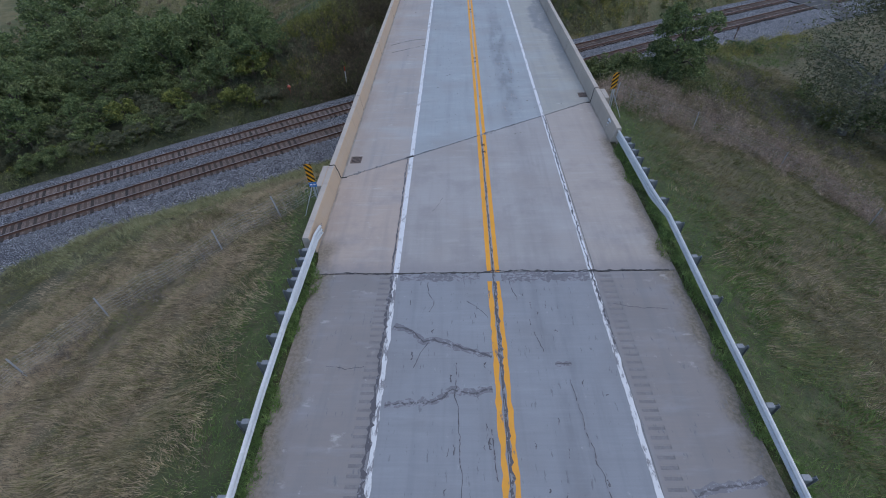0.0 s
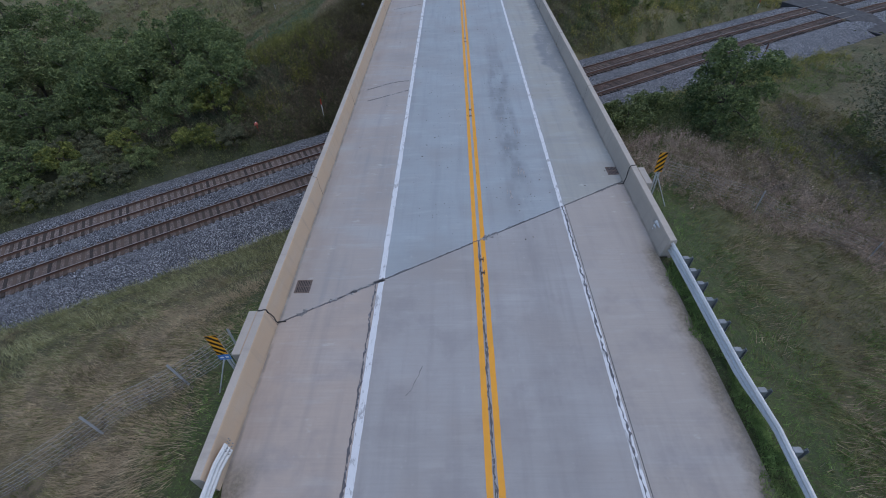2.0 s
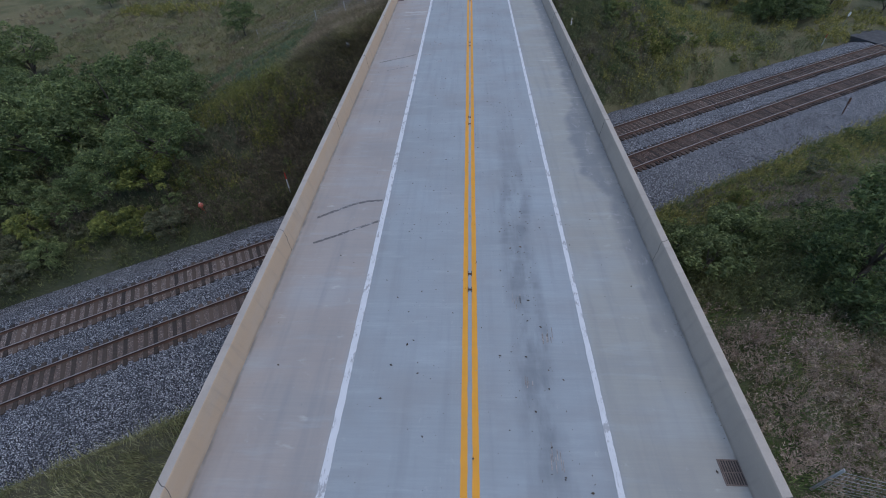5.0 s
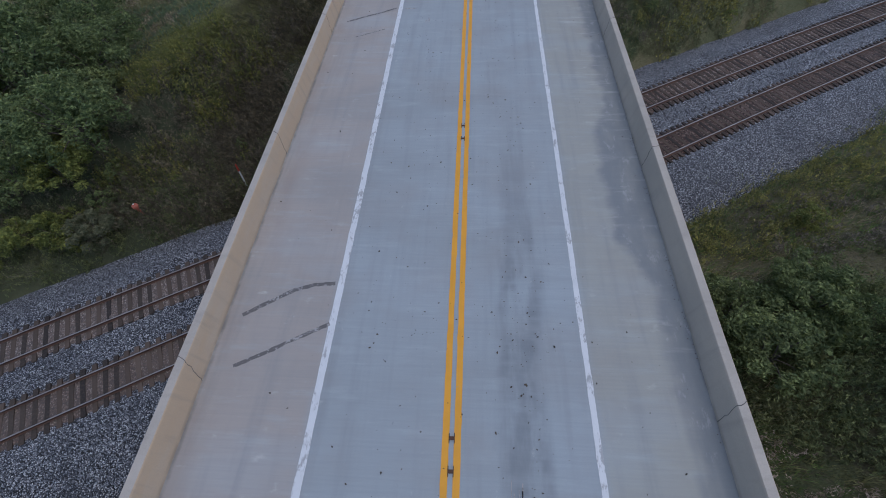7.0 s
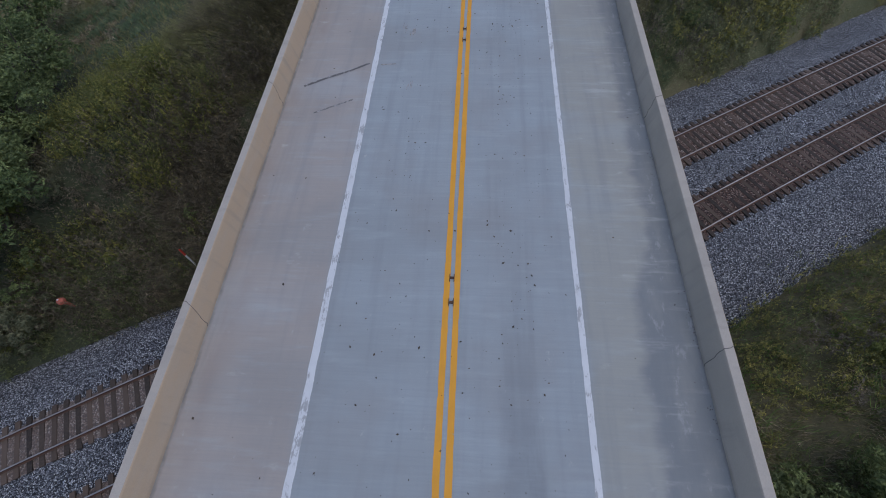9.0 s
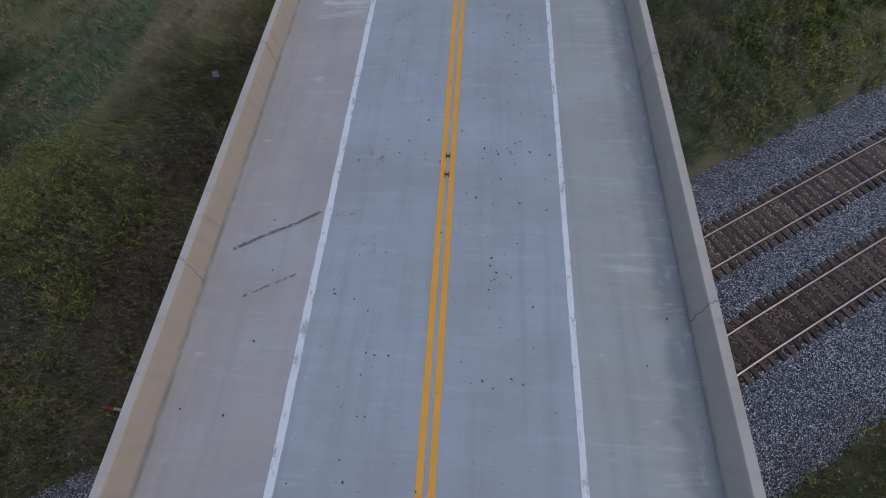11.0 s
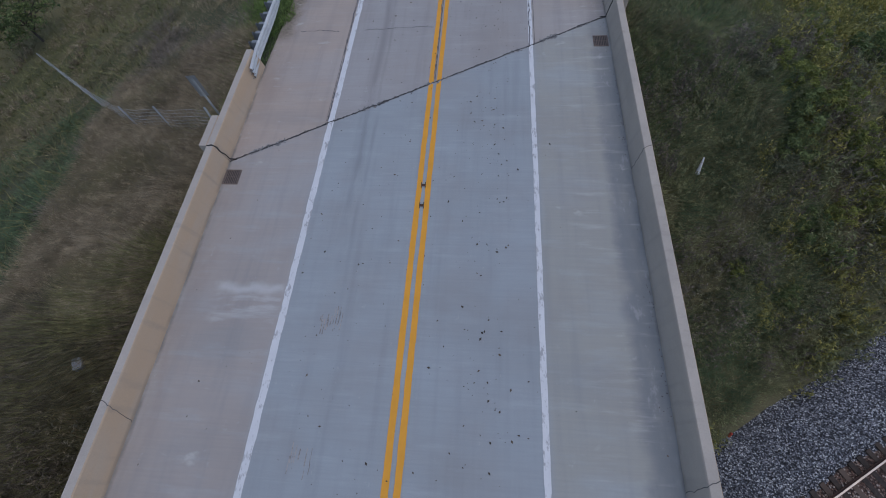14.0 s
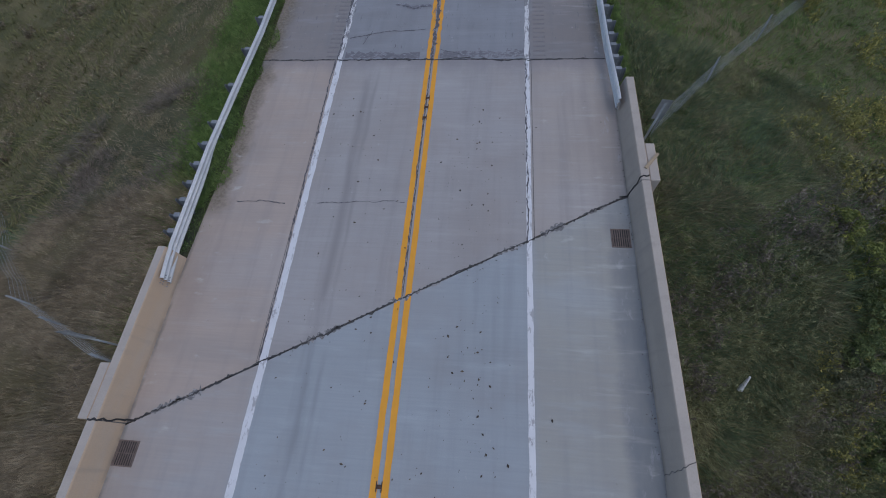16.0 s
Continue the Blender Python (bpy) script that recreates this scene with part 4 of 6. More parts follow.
def guardrail(path, posts, side, label, deep):
    """W-beam on steel posts; side is +1 where the road lies at greater x."""
    t = thing("guardrail", label, "guardrail", "guardrails")
    path = sorted(path, key=lambda p: p[1])
    fine = sorted(set([y for _, y in path] + list(np.arange(path[0][1], path[-1][1], 0.7))))
    path = [(float(np.interp(y, [p[1] for p in path], [p[0] for p in path])), float(y)) for y in fine]
    beam = part("beam", sweep_beam(path, side, deep), STEEL, t, "galvanised corrugated steel beam")
    end = path[-1] if deep(path[-1][1]) > deep(path[0][1]) else path[0]
    for dy in (-0.12, -0.28, 0.12, 0.28):
        for z in (0.36, 0.56, 0.66):
            bm = bmesh.new()
            px, py = end[0] + side * 0.02, end[1] + (dy if abs(dy) > 0 else 0) * 0.5
            rod(bm, (px, py, z), (px + side * 0.03, py, z), 0.018, 0.014, 6)
            part("bolt", bm, DULL_STEEL, beam)
    ys, xs = [p[1] for p in path], [p[0] for p in path]
    for y in posts:
        x = float(np.interp(y, ys, xs))
        g = float(ground(x - side * 0.3, y))
        bm = bmesh.new()
        for a, b, c, d in ((-0.075, -0.065, -0.05, 0.05), (0.065, 0.075, -0.05, 0.05), (-0.065, 0.065, -0.004, 0.004)):
            box(bm, x - side * 0.29 + a, x - side * 0.29 + b, y + c, y + d, g - 0.4, 0.72)
        p = part("post", bm, DULL_STEEL, t)
        bm = bmesh.new()
        x0, x1 = sorted((x - side * 0.01, x - side * 0.212))
        box(bm, x0, x1, y - 0.075, y + 0.075, 0.37, 0.74)
        part("blockout", bevelled(bm, 0.012), DULL_STEEL, p)
    return t


close = [11.45, 10.91, 10.42, 9.88, 8.89, 7.98, 7]


def ramp(a, b):
    return lambda y: min(1.0, max(0.0, (y - a) / (b - a)))


guardrail([(-6.95, 13.4), (-7.05, 12.9), (-7.09, 9.7), (-7.04, 6.1), (-6.94, 3.3), (-6.9, -29)], [11.94] + close + [5.17 - 1.9 * i for i in range(14)], 1, "galvanised steel guardrail on posts joined to the barrier", ramp(8.16, 9.73))
guardrail([(6.84, 21.8), (7.02, 21.0), (7.07, 18.4), (7.1, 15.5), (7.22, 13.7), (7.12, 11.5), (7.03, 9.4), (6.93, 6.5), (6.79, 3.4), (6.74, 0), (6.7, -29)], [19.75, 19.16, 18.57, 17.88, 17, 16.01, 14.74, 13.17, 11.3, 9.39, 7.5, 5.64, 3.83, 1.99, 0.16, -1.67, -3.5, -5.34, -7.17], -1, "galvanised steel guardrail on posts above the grass", ramp(13.8, 15.23))
guardrail([(-7.05, 74.2), (-7.17, 75.3), (-7.22, 79), (-7.07, 82.7), (-6.97, 85), (-6.9, 116)], [75.75, 76.32, 76.89, 77.55, 78.31, 79.16, 80.11, 81.91, 83.83, 85.68, 87.52, 89.36, 91.21, 93.05], 1, "galvanised steel guardrail on posts beyond the bridge", ramp(79.7, 78.12))
guardrail([(6.66, 81.3), (6.64, 82), (6.52, 84.2), (6.45, 88), (6.42, 116)], [82.72, 83.32, 83.93, 84.51, 85.19, 86.06, 87.13, 88.97, 90.82, 92.66], -1, "galvanised steel guardrail on posts beyond the bridge", ramp(88.45, 86.84))


# ---- object markers ----
def clip_band(z0, slope, half, lo, hi, thick):
    """A slanting band across a panel, cut off at its ends."""
    poly = [(-half, z0 - slope * half), (half, z0 + slope * half), (half, z0 + slope * half + thick), (-half, z0 - slope * half + thick)]
    for limit, keep in ((lo, 1), (hi, -1)):
        out = []
        for i, p in enumerate(poly):
            q = poly[(i + 1) % len(poly)]
            a, b = keep * (p[1] - limit), keep * (q[1] - limit)
            if a >= 0:
                out.append(p)
            if a * b < 0:
                k = a / (a - b)
                out.append((p[0] + (q[0] - p[0]) * k, p[1] + (q[1] - p[1]) * k))
        poly = out
        if len(poly) < 3:
            return []
    return poly


def object_marker(x, y, slope, label, front=-1, blue=False, turn=0.0, lean=0.0, low=1.15, tall=0.92, brace=0.0):
    g = float(ground(x, y))
    t = thing("object_marker", label, "road sign", "object markers", pose(x, y, 0, lean, 0, turn))
    bm = bmesh.new()
    for a, b, c, d in ((-0.03, 0.03, -0.004, 0.004), (-0.034, -0.026, -0.03, 0.004), (0.026, 0.034, -0.03, 0.004)):
        box(bm, a, b, c * front * -1, d * front * -1, g - 0.3, low + 0.8) if front > 0 else box(bm, a, b, -d + 0.03, -c + 0.03, g - 0.3, low + 0.8)
    bmesh.ops.recalc_face_normals(bm, faces=bm.faces[:])
    part("post", bm, PALE_STEEL, t)
    bm = bmesh.new()
    y0, y1 = sorted((front * 0.012, front * 0.018))
    box(bm, -0.155, 0.155, y0, y1, low, low + tall)
    panel = part("panel", bm, SIGN_YELLOW if front < 0 else ALUMINIUM, t)
    ys = front * 0.0205
    if front < 0:
        z = low - 0.3
        while z < low + tall + 0.3:
            poly = clip_band(z, slope, 0.155, low, low + tall, 0.125)
            if poly:
                bm = bmesh.new()
                vs = [bm.verts.new((px, ys, pz)) for px, pz in poly]
                f = bm.faces.new(vs)
                bmesh.ops.solidify(bm, geom=[f], thickness=0.002)
                part("stripe", bm, SIGN_BLACK, panel)
            z += 0.25
    if blue:
        bm = bmesh.new()
        box(bm, -0.17, 0.17, -0.022, -0.016, low - 0.26, low - 0.02)
        plate = part("small_plate", bm, SIGN_BLUE, t, "small blue plate with pale bars")
        for i, (u, v) in enumerate(((-0.12, -0.02), (0.03, 0.12))):
            bm = bmesh.new()
            box(bm, u, v, -0.025, -0.023, low - 0.17, low - 0.1)
            part("bar", bm, SIGN_WHITE, plate)
    if brace:
        bm = bmesh.new()
        gb = float(ground(x + brace, y - 0.3))
        rod(bm, (0, 0.02, low - 0.1), (brace, -0.3, gb - 0.1), 0.022, 0.022, 6)
        part("brace", bm, PALE_STEEL, t)
        bm = bmesh.new()
        box(bm, 0.08, 0.13, 0.02, 0.03, g - 0.3, low + 0.5)
        box(bm, 0.08, 0.09, 0.03, 0.06, g - 0.3, low + 0.5)
        part("post", bm, PALE_STEEL, t)
    return t


object_marker(-7.7, 15.77, -1.0, "yellow sign with black slanting stripes and a small blue plate below", -1, True, 6, 0, 1.2, 0.92, -0.7)
object_marker(7.58, 24.35, 1.0, "yellow sign with black slanting stripes on a steel post", -1, False, -4, 0, 1.2, 0.92, 0.75)
object_marker(-7.9, 72.29, 1.0, "bare metal back of a striped road sign", 1, False, 10, 4, 1.2, 0.92)
object_marker(7.45, 80.11, 1.0, "bare metal back of a striped road sign", 1, False, -8, 8, 1.2, 0.92)


# ---- railway ----
def track_line(offset):
    """Places along a track, with equal steps."""
    xs = np.linspace(-95, 110, 821)
    ys = far_track(xs)
    d = np.stack([np.gradient(xs), np.gradient(ys)], -1)
    d /= np.linalg.norm(d, axis=1)[:, None]
    px, py = xs + d[:, 1] * offset, ys - d[:, 0] * offset
    run = np.concatenate([[0], np.cumsum(np.hypot(np.diff(px), np.diff(py)))])
    return px, py, run


def track_at(line, s):
    px, py, run = line
    return np.interp(s, run, px), np.interp(s, run, py)


def strip(name, offsets, material, label, category, step=1.5, rough=0.0, rise=0.0):
    """A bank along the railway: (distance to the near side of the far track, height over rail level)."""
    bm = bmesh.new()
    lines = [track_line(o) for o, _ in offsets]
    rows = []
    for i in range(0, 821, 4):
        rows.append([bm.verts.new((l[0][i], l[1][i], float(rail_level(l[0][i])) + h + (rise if l[0][i] > 0 else 0.0) + (rng.normal(0, rough) if rough else 0))) for l, (o, h) in zip(lines, offsets)])
    for a, b in zip(rows, rows[1:]):
        for i in range(len(offsets) - 1):
            bm.faces.new((a[i], a[i + 1], b[i + 1], b[i]))
    return tagged(link_bm(name, bm, material), label, category, kind="structure")


strip("ballast_bed", [(-5.2, -1.3), (-4.3, -0.85), (-3.2, -0.5), (-2.0, -0.17), (-1.0, -0.21), (1.0, -0.21), (2.0, -0.17), (2.2, -0.2), (2.45, -0.17), (2.95, -0.17), (3.45, -0.24), (5.15, -0.24), (5.65, -0.17), (6.3, -0.17), (7.4, -0.4), (8.8, -0.7), (9.9, -1.0), (10.6, -1.4)], BALLAST, "grey crushed-stone ballast along the railway", "ballast", 1.5, 0.02)


def railway(offset, label):
    t = thing("railway_track", label, "railway track", "railway tracks")
    line = track_line(offset)
    bm = bmesh.new()
    for side in (-0.752, 0.752):
        l = track_line(offset + side)
        path = [(l[0][i], l[1][i], float(rail_level(l[0][i]))) for i in range(0, 821, 4)]
        bm = bmesh.new()
        sweep(bm, path, [(-0.07, -0.10), (0.07, -0.10), (0.07, -0.085), (0.012, -0.06), (0.012, 0.02), (0.036, 0.03), (0.036, 0.06), (-0.036, 0.06), (-0.036, 0.03), (-0.012, 0.02), (-0.012, -0.06), (-0.07, -0.085)])
        bmesh.ops.recalc_face_normals(bm, faces=bm.faces[:])
        rail = part("rail", bm, RAIL_SIDE, t, "rusty steel rail with a worn bright top")
        bm = bmesh.new()
        sweep(bm, [(x, y, z + 0.0615) for x, y, z in path], [(-0.032, 0), (0.032, 0), (0.032, 0.002), (-0.032, 0.002)])
        part("running_surface", bm, RAIL_TOP, rail)
    r = random.Random(int(offset * 10) + 5)
    s0, s1 = 30.0, 205.0
    k = 0
    first = None
    s = s0
    while s < s1 and k < 300:
        x, y = track_at(line, s)
        x2, y2 = track_at(line, s + 0.3)
        if -47 < x < -10 or 9 < x < 66:
            m = pose(float(x), float(y), float(rail_level(x)) - 0.10 - r.random() * 0.015, 0, 0, math.degrees(math.atan2(y2 - y, x2 - x)) + r.uniform(-1.2, 1.2))
            if first is None:
                bm = bmesh.new()
                box(bm, -0.115, 0.115, -1.3, 1.3, -0.16, 0.0)
                first = part("tie", bevelled(bm, 0.012), TIE, t)
                first.matrix_basis = m
            else:
                twin(first, m, t)
            k += 1
        s += 0.52 + r.uniform(-0.03, 0.03)
    return t


strip("stained_ballast", [(-1.3, -0.235), (-0.95, -0.15), (-0.5, -0.135), (0.5, -0.135), (0.95, -0.15), (1.3, -0.235)], RUST_BALLAST, "rust-stained ballast between the rails", "ballast", 1.5, 0.012)
strip("stained_ballast", [(3.05, -0.245), (3.35, -0.155), (3.8, -0.135), (4.8, -0.135), (5.25, -0.155), (5.55, -0.245)], RED_BALLAST, "rust-stained ballast between the rails", "ballast", 1.5, 0.01, 0.008)
railway(0.0, "railway track of rusty rails on dark timber ties")
railway(4.3, "railway track of rusty rails on half-buried ties")


# leaf crumbs and grit gathered at the foot of the right barrier
def gutter_crumbs():
    q = np.random.default_rng(61)
    k = 900
    y = q.uniform(24, 83, k)
    keep = (np.sin(0.9 * y) + np.sin(2.3 * y + 1) + q.normal(0, 0.7, k)) > 0.4
    y = y[keep]
    k = len(y)
    x = WR - 0.02 - np.abs(q.normal(0, 0.07, k)) - 0.25 * (q.random(k) > 0.9) * q.random(k)
    a = q.uniform(0, 6.3, k)
    L = q.uniform(0.008, 0.024, k)
    p = np.stack([x, y, np.full(k, 0.012)], -1)
    u = np.stack([np.cos(a), np.sin(a), q.uniform(0, 0.25, k)], -1) * L[:, None]
    v = np.stack([-np.sin(a), np.cos(a), q.uniform(0, 0.25, k)], -1) * L[:, None] * 0.6
    tagged(cloud_mesh("leaf_crumbs", np.stack([p - u, p + v, p + u, p - v], 1), DEAD_LEAF), "dry leaf crumbs along the foot of the barrier", "leaf litter", kind="stuff")


gutter_crumbs()


# ---- plants ----
def leaves(points, size, r, flat=0.5, wide=0.55):
    """Diamond leaves at the points, turned at random."""
    n = len(points)
    u = r.normal(size=(n, 3))
    u[:, 2] *= flat
    u /= np.linalg.norm(u, axis=1)[:, None]
    v = r.normal(size=(n, 3))
    v -= (v * u).sum(1)[:, None] * u
    v /= np.linalg.norm(v, axis=1)[:, None]
    L = (size * r.uniform(0.6, 1.4, n))[:, None]
    return np.stack([points - u * L, points + v * L * wide, points + u * L - v * L * 0.3], 1)


def crown_points(r, lobes, count):
    """Places spread over the outer part of many lobes."""
    out = []
    total = sum(b[3] ** 2 for b in lobes)
    for x, y, z, rad in lobes:
        k = int(count * rad ** 2 / total)
        d = r.normal(size=(k, 3))
        d /= np.linalg.norm(d, axis=1)[:, None]
        d[:, 2] = np.where(d[:, 2] < -0.3, -d[:, 2], d[:, 2])
        q = rad * r.uniform(0.55, 1.0, k) ** 0.6 * (1 + 0.18 * np.sin(5 * d[:, 0] + 3 * x) * np.cos(4 * d[:, 1] + y))
        out.append(np.array([x, y, z]) + d * q[:, None] * np.array([1, 1, 0.9]))
    return np.concatenate(out)


def woody(name, seed, height, spread, leaf_mat, bark, label, count, size, lobes_n, low=0.25, limbs=7):
    """A tree or shrub: tapered trunk, limbs and a loose crown of small leaves."""
    r = np.random.default_rng(seed)
    t = thing(name, label, "tree" if name == "tree" else "shrub", "trees and shrubs")
    bm = bmesh.new()
    rod(bm, (0, 0, -0.6), (0.05 * height, 0, height * 0.45), 0.035 * height * 0.6, 0.018 * height * 0.6, 7)
    lobes = []
    for i in range(lobes_n):
        a = r.uniform(0, 2 * math.pi)
        q = spread * math.sqrt(r.uniform(0.02, 1)) * 0.75
        top = height * (1 - 0.55 * (q / spread) ** 2)
        z = r.uniform(low * height, top * 0.85)
        rad = spread * r.uniform(0.08, 0.25)
        lobes.append((q * math.cos(a), q * math.sin(a), z, rad))
    part("trunk", bm, bark, t)
    for i in range(limbs):
        x, y, z, rad = lobes[i % lobes_n]
        bm = bmesh.new()
        mid = Vector((x * 0.45, y * 0.45, height * 0.2 + z * 0.45))
        rod(bm, (0.02 * height, 0, height * r.uniform(0.1, 0.35)), mid, 0.011 * height, 0.007 * height, 5)
        rod(bm, mid, (x, y, z + rad * 0.5), 0.007 * height, 0.002 * height, 5)
        part("limb", bm, bark, t)
    pts = crown_points(r, lobes, count)
    cloud_mesh("crown", leaves(pts, size, r), leaf_mat, t)
    return t


def hide_plan(x, y):
    """True on pavement, bridge and railway."""
    s = along_bridge(x, y)
    return ((np.abs(x) < 6.66) & ((s < 1.0) | (s > 45.5))) | ((np.abs(x) < 7.6) & (s > -1) & (s < 47)) | ((x < 0) & (x > -7.75) & (y > 12.38) & (y < 75.27)) | ((x > 0) & (x < 7.65) & (y > 20.43) & (y < 82.31))


VARIANTS = [
    woody("shrub", 1, 3.6, 2.3, LEAF, BARK, "dense green shrub in the thicket beside the railway", 5200, 0.1, 46),
    woody("shrub", 2, 4.6, 2.8, LEAF_DARK, BARK, "dark green shrub in the thicket beside the railway", 5600, 0.104, 52),
    woody("shrub", 3, 2.6, 1.9, LEAF_GREY, BARK, "grey-green bush with thin twigs", 4600, 0.082, 34),
    woody("shrub", 4, 2.8, 1.8, LEAF_YELLOW, BARK, "yellow-green bush among the weeds", 4600, 0.085, 34),
    woody("tree", 5, 7.0, 3.6, LEAF_DARK, BARK, "leafy dark green tree in the thicket", 8200, 0.124, 66, 0.25, 9),
    woody("tree", 8, 6.0, 2.6, LEAF_DARK, BARK, "round dark green tree on the slope beside the bridge", 15000, 0.095, 80, 0.02, 9),
    woody("tree", 6, 6.2, 3.2, LEAF, BARK, "leafy green tree with an uneven crown", 7800, 0.12, 62, 0.25, 9),
    woody("shrub", 11, 3.6, 2.3, LEAF, BARK, "small green bush among the weeds", 2600, 0.13, 30, 0.15, 4),
    woody("shrub", 12, 4.6, 2.8, LEAF_DARK, BARK, "small dark green bush among the weeds", 2800, 0.14, 32, 0.15, 4),
    woody("shrub", 13, 2.6, 1.9, LEAF_GREY, BARK, "small grey-green bush among the weeds", 2400, 0.105, 26, 0.1, 4),
    woody("shrub", 14, 2.8, 1.8, LEAF_YELLOW, BARK, "small yellow-green bush among the weeds", 2400, 0.105, 26, 0.1, 4),
]
used = set()


def plant(kind, x, y, scale=1.0, turn=0.0, sink=0.15):
    m = pose(x, y, float(ground(x, y)) - sink, 0, 0, turn) @ Matrix.Diagonal((scale, scale, scale * (0.9 + 0.2 * ((x * 7.3) % 1)), 1))
    if kind < 4 and scale < 0.62:
        kind += 7
    v = VARIANTS[kind]
    if kind not in used:
        used.add(kind)
        v.matrix_basis = m
        return v
    o = copy_thing(v, Matrix.Identity(4))
    o.matrix_basis = m
    return o


# the thicket beyond the railway
r = random.Random(11)
thicket = []
for i in range(6000):
    x, y = r.uniform(-75, -17), r.uniform(34, 100)
    edge = float(far_track(x)) + 5.8
    right = -22.3 - 0.57 * (y - 52) if y > 50 else -17.5
    if y < edge or x > right or y > edge + 42:
        continue
    depth = y - edge
    if (x < -60 and depth > 26) or x < -72 or (x > -46 and (depth > 35 or y > 74)):
        continue
    if math.hypot(x + 19.3, y - 48.3) < 3.4 or (x > -18 and y < 56):
        continue
    if any(math.hypot(x - a, y - b) < (1.9 if depth < 6 else 2.9 if depth < 16 else 5.0) for a, b in thicket):
        continue
    thicket.append((x, y))
    if depth < 4:
        kind = r.choice([0, 2, 2, 0, 3])
        sc = r.uniform(0.65, 1.0)
    elif depth < 12:
        kind = r.choice([0, 2, 0, 2, 3, 1, 3, 2, 0])
        sc = r.uniform(0.95, 1.35)
    else:
        kind = r.choice([1, 0, 4, 6, 4, 6])
        sc = r.uniform(1.0, 1.45) * (1.25 if depth > 24 and x < -46 else 1.0)
    plant(kind, x, y, sc, r.uniform(0, 360))
# low brush between thicket and ballast
for i in range(90):
    x = r.uniform(-46, -11.5)
    y = float(far_track(x)) + r.uniform(5.8, 9.0)
    if math.hypot(x + 19.3, y - 48.3) < 2.6 or x > -17:
        continue
    plant(r.choice([2, 0, 2, 3]), x, y, r.uniform(0.28, 0.55), r.uniform(0, 360))
